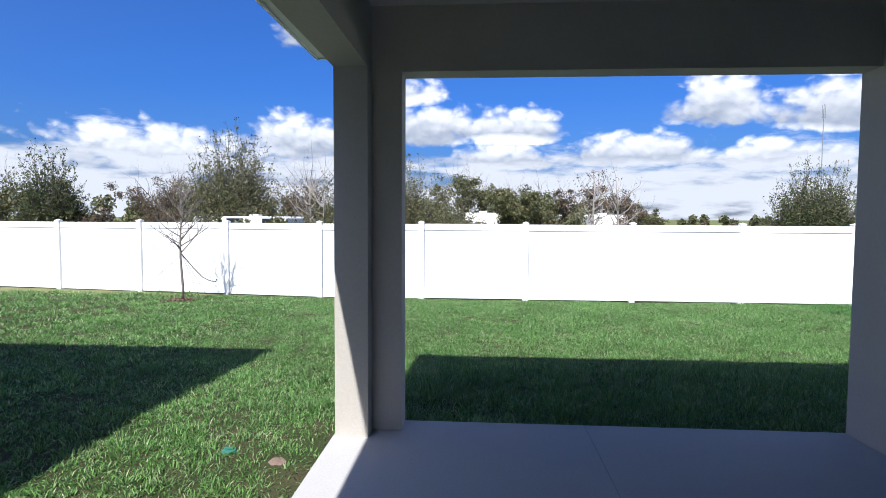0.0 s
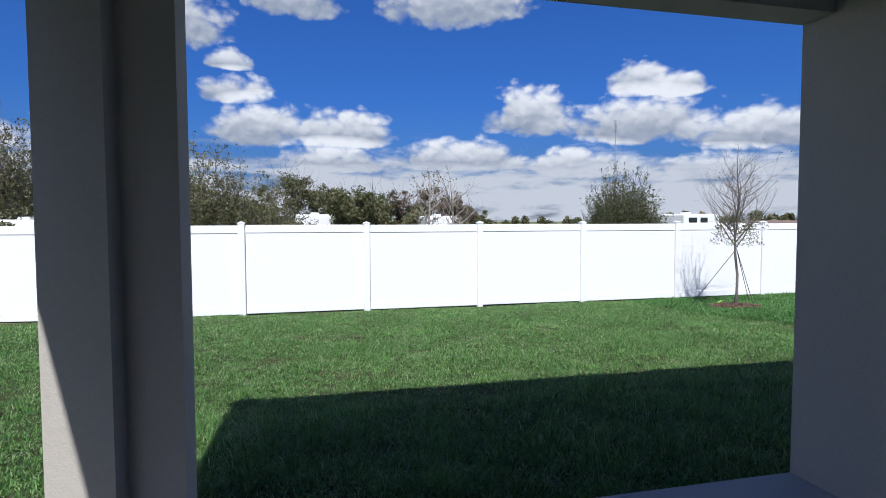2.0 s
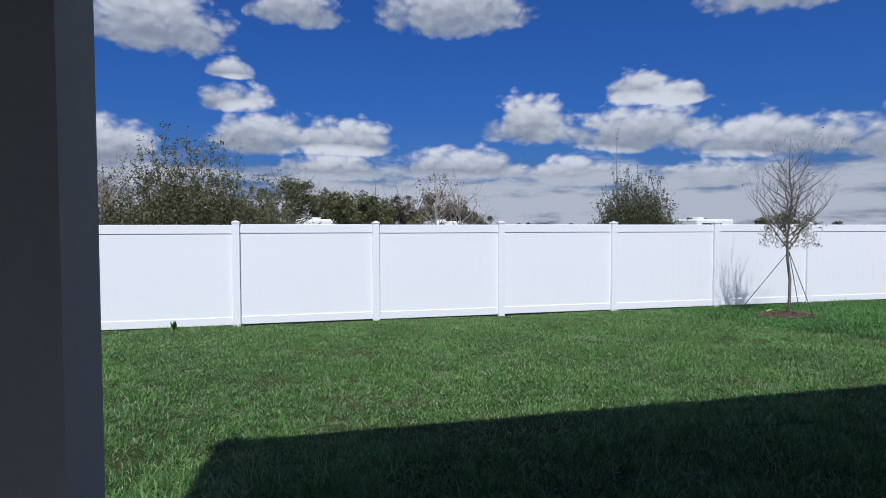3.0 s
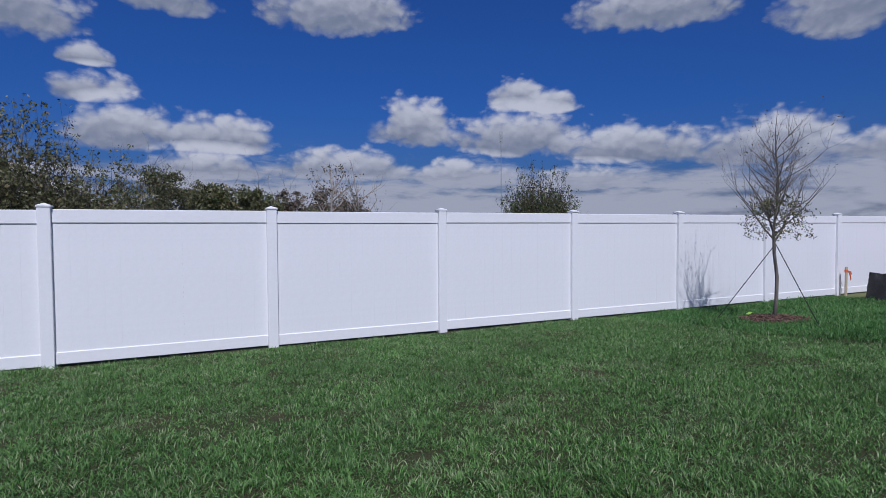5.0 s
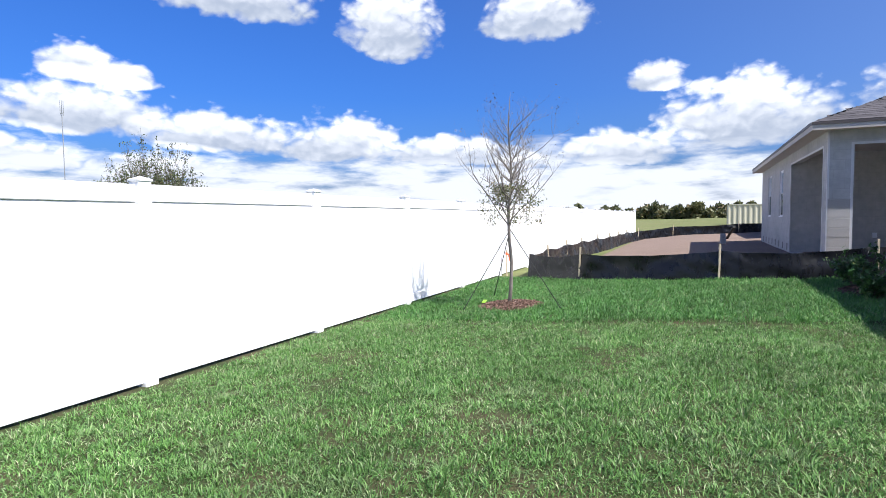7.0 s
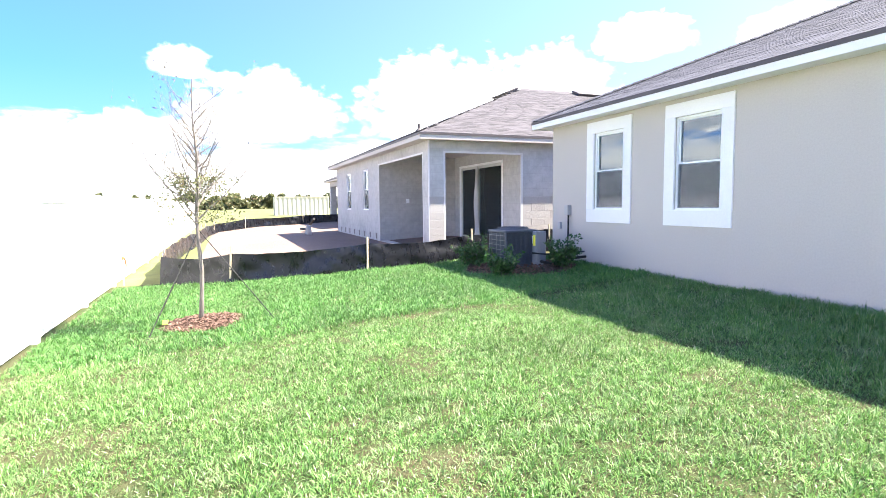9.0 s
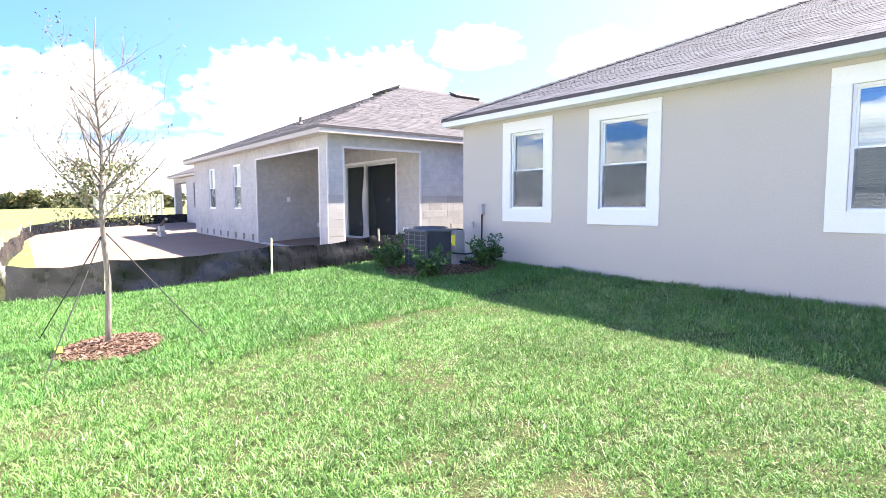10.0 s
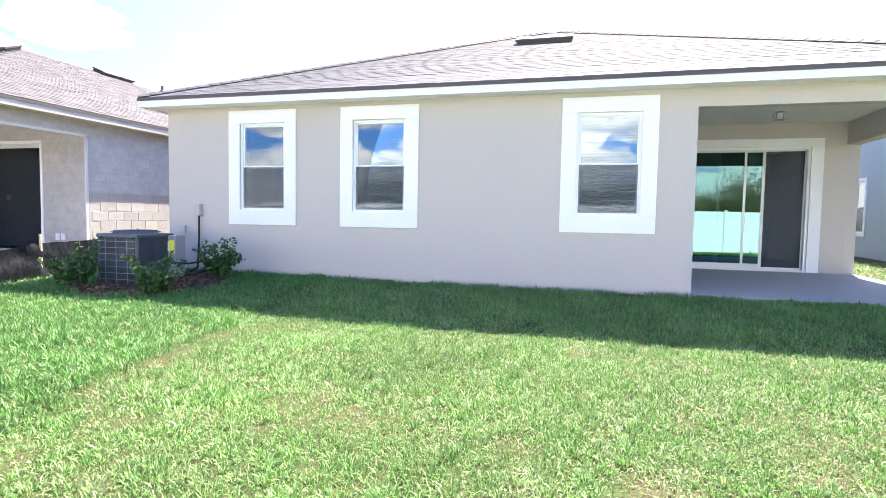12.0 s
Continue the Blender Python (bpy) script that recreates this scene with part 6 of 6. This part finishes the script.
block_face()
roof_up = (0, -1, PITCH)
shingle_slope(house, (X0 - OV, 0.34, EAVE_Z), (X1 + OV, 0.34, EAVE_Z), roof_up, SHINGLE, SHINGLE_PIECE, 290, 48)
shingle_slope(raw_house, (NX0 - OV, NY + 0.34, NRZ), (NX0 - OV, NDEEP - OV, NRZ), (1, 0, PITCH), SHINGLE_TAN, SHINGLE_TAN, 0, 46)
shingle_slope(raw_house, (NX0 - OV, NY + 0.34, NRZ), (NX1 + OV, NY + 0.34, NRZ), (0, -1, PITCH), SHINGLE_TAN, SHINGLE_TAN, 0, 46)
# cap pieces along the hips
cap_me = bpy.data.meshes.new("hip_cap")
cap_me.from_pydata([(0, -0.13, -0.03), (0, 0, 0.03), (0, 0.13, -0.03), (0.30, -0.13, -0.045), (0.30, 0, 0.015), (0.30, 0.13, -0.045)], [], [(0, 1, 4, 3), (1, 2, 5, 4)])
cap_me.materials.append(SHINGLE_PIECE)
HALF = (X1 - X0) / 2 + OV
for sx, x in ((1, X0 - OV), (-1, X1 + OV)):
    d = Vector((sx, -1, PITCH)).normalized()
    span = HALF * math.sqrt(2 + PITCH ** 2)
    rot = d.to_track_quat("X", "Z").to_matrix().to_4x4()
    for k in range(int(span / 0.2)):
        shared("hip_cap", cap_me, Matrix.Translation(Vector((x, 0.34, EAVE_Z + 0.025)) + d * 0.2 * k) @ rot, house)


def grass_field(name, areas, mat, label, seed, tall=False):
    """Blades of grass, each a bent strip, over rectangles (x0, x1, y0, y1, blades per square metre, length, width)."""
    rng = np.random.default_rng(seed)
    vs, n_all = [], 0
    spots = [(rng.uniform(-4, 5.2), rng.uniform(0.5, 8.6), rng.uniform(0.04, 0.12)) for _ in range(0 if tall else 55)]
    for x0, x1, y0, y1, per, length, width in areas:
        n = int((x1 - x0) * (y1 - y0) * per)
        # tufts scattered at random, each a bunch of blades that lean away from its heart, and single blades between
        bunch = max(1, n // 26)
        hearts = np.stack((rng.uniform(x0, x1, bunch), rng.uniform(y0, y1, bunch)), 1)
        vigour, reach = rng.random(bunch), (0.042 if tall else 0.036) * (0.6 + 0.8 * rng.random(bunch)) * (1.0 if width < 0.0085 else 1.5)
        own = rng.integers(0, bunch, n)
        x, y = hearts[own, 0] + rng.normal(0, 1, n) * reach[own], hearts[own, 1] + rng.normal(0, 1, n) * reach[own]
        single = rng.random(n) < 0.25
        x, y = np.where(single, rng.uniform(x0, x1, n), x), np.where(single, rng.uniform(y0, y1, n), y)
        inside = (x > x0) & (x < x1) & (y > y0) & (y < y1)
        x, y, own, single = x[inside], y[inside], own[inside], single[inside]
        n = len(x)
        edge = 5.15 - 0.16 * (y - 2.4) - 0.05 * np.sin(y * 2.3) + rng.normal(0, 0.05, n)
        keep = (x > edge) if tall else (x <= edge)
        keep &= ~((x > X0 - 0.02) & (x < X1 + 0.02) & (y < 0.015))
        keep &= ~((x - 5.80) ** 2 + (y - 7.05) ** 2 < 0.46 ** 2) & ~((x + 3.985) ** 2 + (y + 0.67) ** 2 < 0.09 ** 2)
        keep &= ~((x - 7.80) ** 2 + (y - 1.35) ** 2 < 1.04 ** 2)
        keep &= ~((x < LX1 + 0.03) & (y < 0.13))
        keep &= x < np.where(y > 6.6, 9.6 + 0.4 * (y - 6.6) / 1.4, 9.55 + 0.25 * np.clip((4 - y) / 2.6, 0, 1)) - 0.02
        # thin and worn patches
        patch = np.sin(x * 1.9 + 1.3 * np.sin(y * 1.1)) * np.sin(y * 2.3 + 0.8 * np.sin(x * 1.7)) + 0.5 * np.sin(x * 5.1 + y * 3.3) * np.sin(y * 4.7 - x * 2.9)
        keep &= rng.random(n) > np.clip((patch - 0.75) * (0.2 if tall else 0.9), 0, 0.65)
        for px, py, pr in spots:
            near = (x - px) ** 2 + (y - py) ** 2 < (pr * (0.7 + 0.6 * rng.random(n))) ** 2
            keep &= ~(near & (rng.random(n) < 0.72))
        x, y, patch, own, single = x[keep], y[keep], patch[keep], own[keep], single[keep]
        n = len(x)
        z = np.array([height(a, b) for a, b in zip(x.tolist(), y.tolist())]) - 0.006
        tuft = np.where(single, 0.4, vigour[own])
        away = np.arctan2(y - hearts[own, 1], x - hearts[own, 0])
        off = np.where(single, 0.7, np.hypot(x - hearts[own, 0], y - hearts[own, 1]) / reach[own] * 0.5)
        a = np.where(single, rng.uniform(0, 2 * np.pi, n), away) + rng.normal(0, 0.6, n)
        swell = 0.5 + 0.5 * np.sin(x * 2.1 + y * 1.3 + 1.9 * np.sin(y * 1.7 - x * 0.6)) * np.sin(y * 2.6 - x * 1.1 + 1.6 * np.sin(x * 1.9 + y * 0.7))
        l = length * (0.55 + 0.45 * tuft + 0.30 * swell) * (0.55 + 0.75 * rng.random(n)) * (1 - 0.30 * np.clip(patch, 0, 1))
        # left long beside the house
        l = l * (1 + (0.15 if tall else 0.75) * np.clip((2.5 - y) / 0.5, 0, 1) * (x > -3.7))
        lean = np.clip(0.25 + 0.75 * off + rng.normal(0, 0.28, n) + 0.35 * (1 - tuft), 0.08, 1.55)
        w = width * (0.7 + 0.6 * rng.random(n)) / 2
        dx, dy = np.cos(a), np.sin(a)
        turn = rng.normal(0, 0.7, n)
        sx, sy = -np.sin(a + turn) * w, np.cos(a + turn) * w
        m = l * 0.45
        mx, mz = m * np.sin(lean * 0.6), m * np.cos(lean * 0.6)
        tx, tz = mx + (l - m) * np.sin(lean * 1.3), mz + (l - m) * np.cos(lean * 1.3)
        p = np.stack((np.stack((x, y, z), 1), np.stack((x + dx * mx - sx, y + dy * mx - sy, z + mz), 1), np.stack((x + dx * mx + sx, y + dy * mx + sy, z + mz), 1),
                      np.stack((x + dx * tx, y + dy * tx, z + tz), 1)), 1)
        vs.append(p.reshape(-1, 3))
        n_all += n
    verts = np.concatenate(vs).astype(np.float32)
    base = np.arange(n_all)[:, None] * 4
    loops = np.concatenate((base + np.array([[0, 1, 2]]), base + np.array([[2, 1, 3]])), axis=1).ravel().astype(np.int32)
    starts = (np.arange(n_all * 2) * 3).astype(np.int32)
    me = bpy.data.meshes.new(name)
    me.vertices.add(len(verts))
    me.vertices.foreach_set("co", verts.ravel())
    me.loops.add(len(loops))
    me.loops.foreach_set("vertex_index", loops)
    me.polygons.add(len(starts))
    me.polygons.foreach_set("loop_start", starts)
    me.update(calc_edges=True)
    me.materials.append(mat)
    return tagged(new(name, me), label, "grass", kind="stuff")


grass_field("lawn", [(-3.9, 5.6, 0.0, 8.75, 6700, 0.062, 0.0062), (-6.5, -3.9, -1.5, 8.8, 4600, 0.062, 0.0075), (-9.5, -6.5, -1.5, 8.8, 2200, 0.07, 0.012), (-17, -9.5, 0.0, 9.3, 700, 0.085, 0.016), (-6.2, -3.9, -9, -1.5, 500, 0.075, 0.014), (-3.9, -3.70, -9, 0.0, 1500, 0.07, 0.009)],
            GRASS, "mown lawn of coarse green grass with dry tips", 1)
grass_field("thick_sod", [(4.2, 10.1, 0.0, 8.75, 4400, 0.088, 0.0082)], GRASS_TALL, "thick uncut band of darker green sod", 2, tall=True)
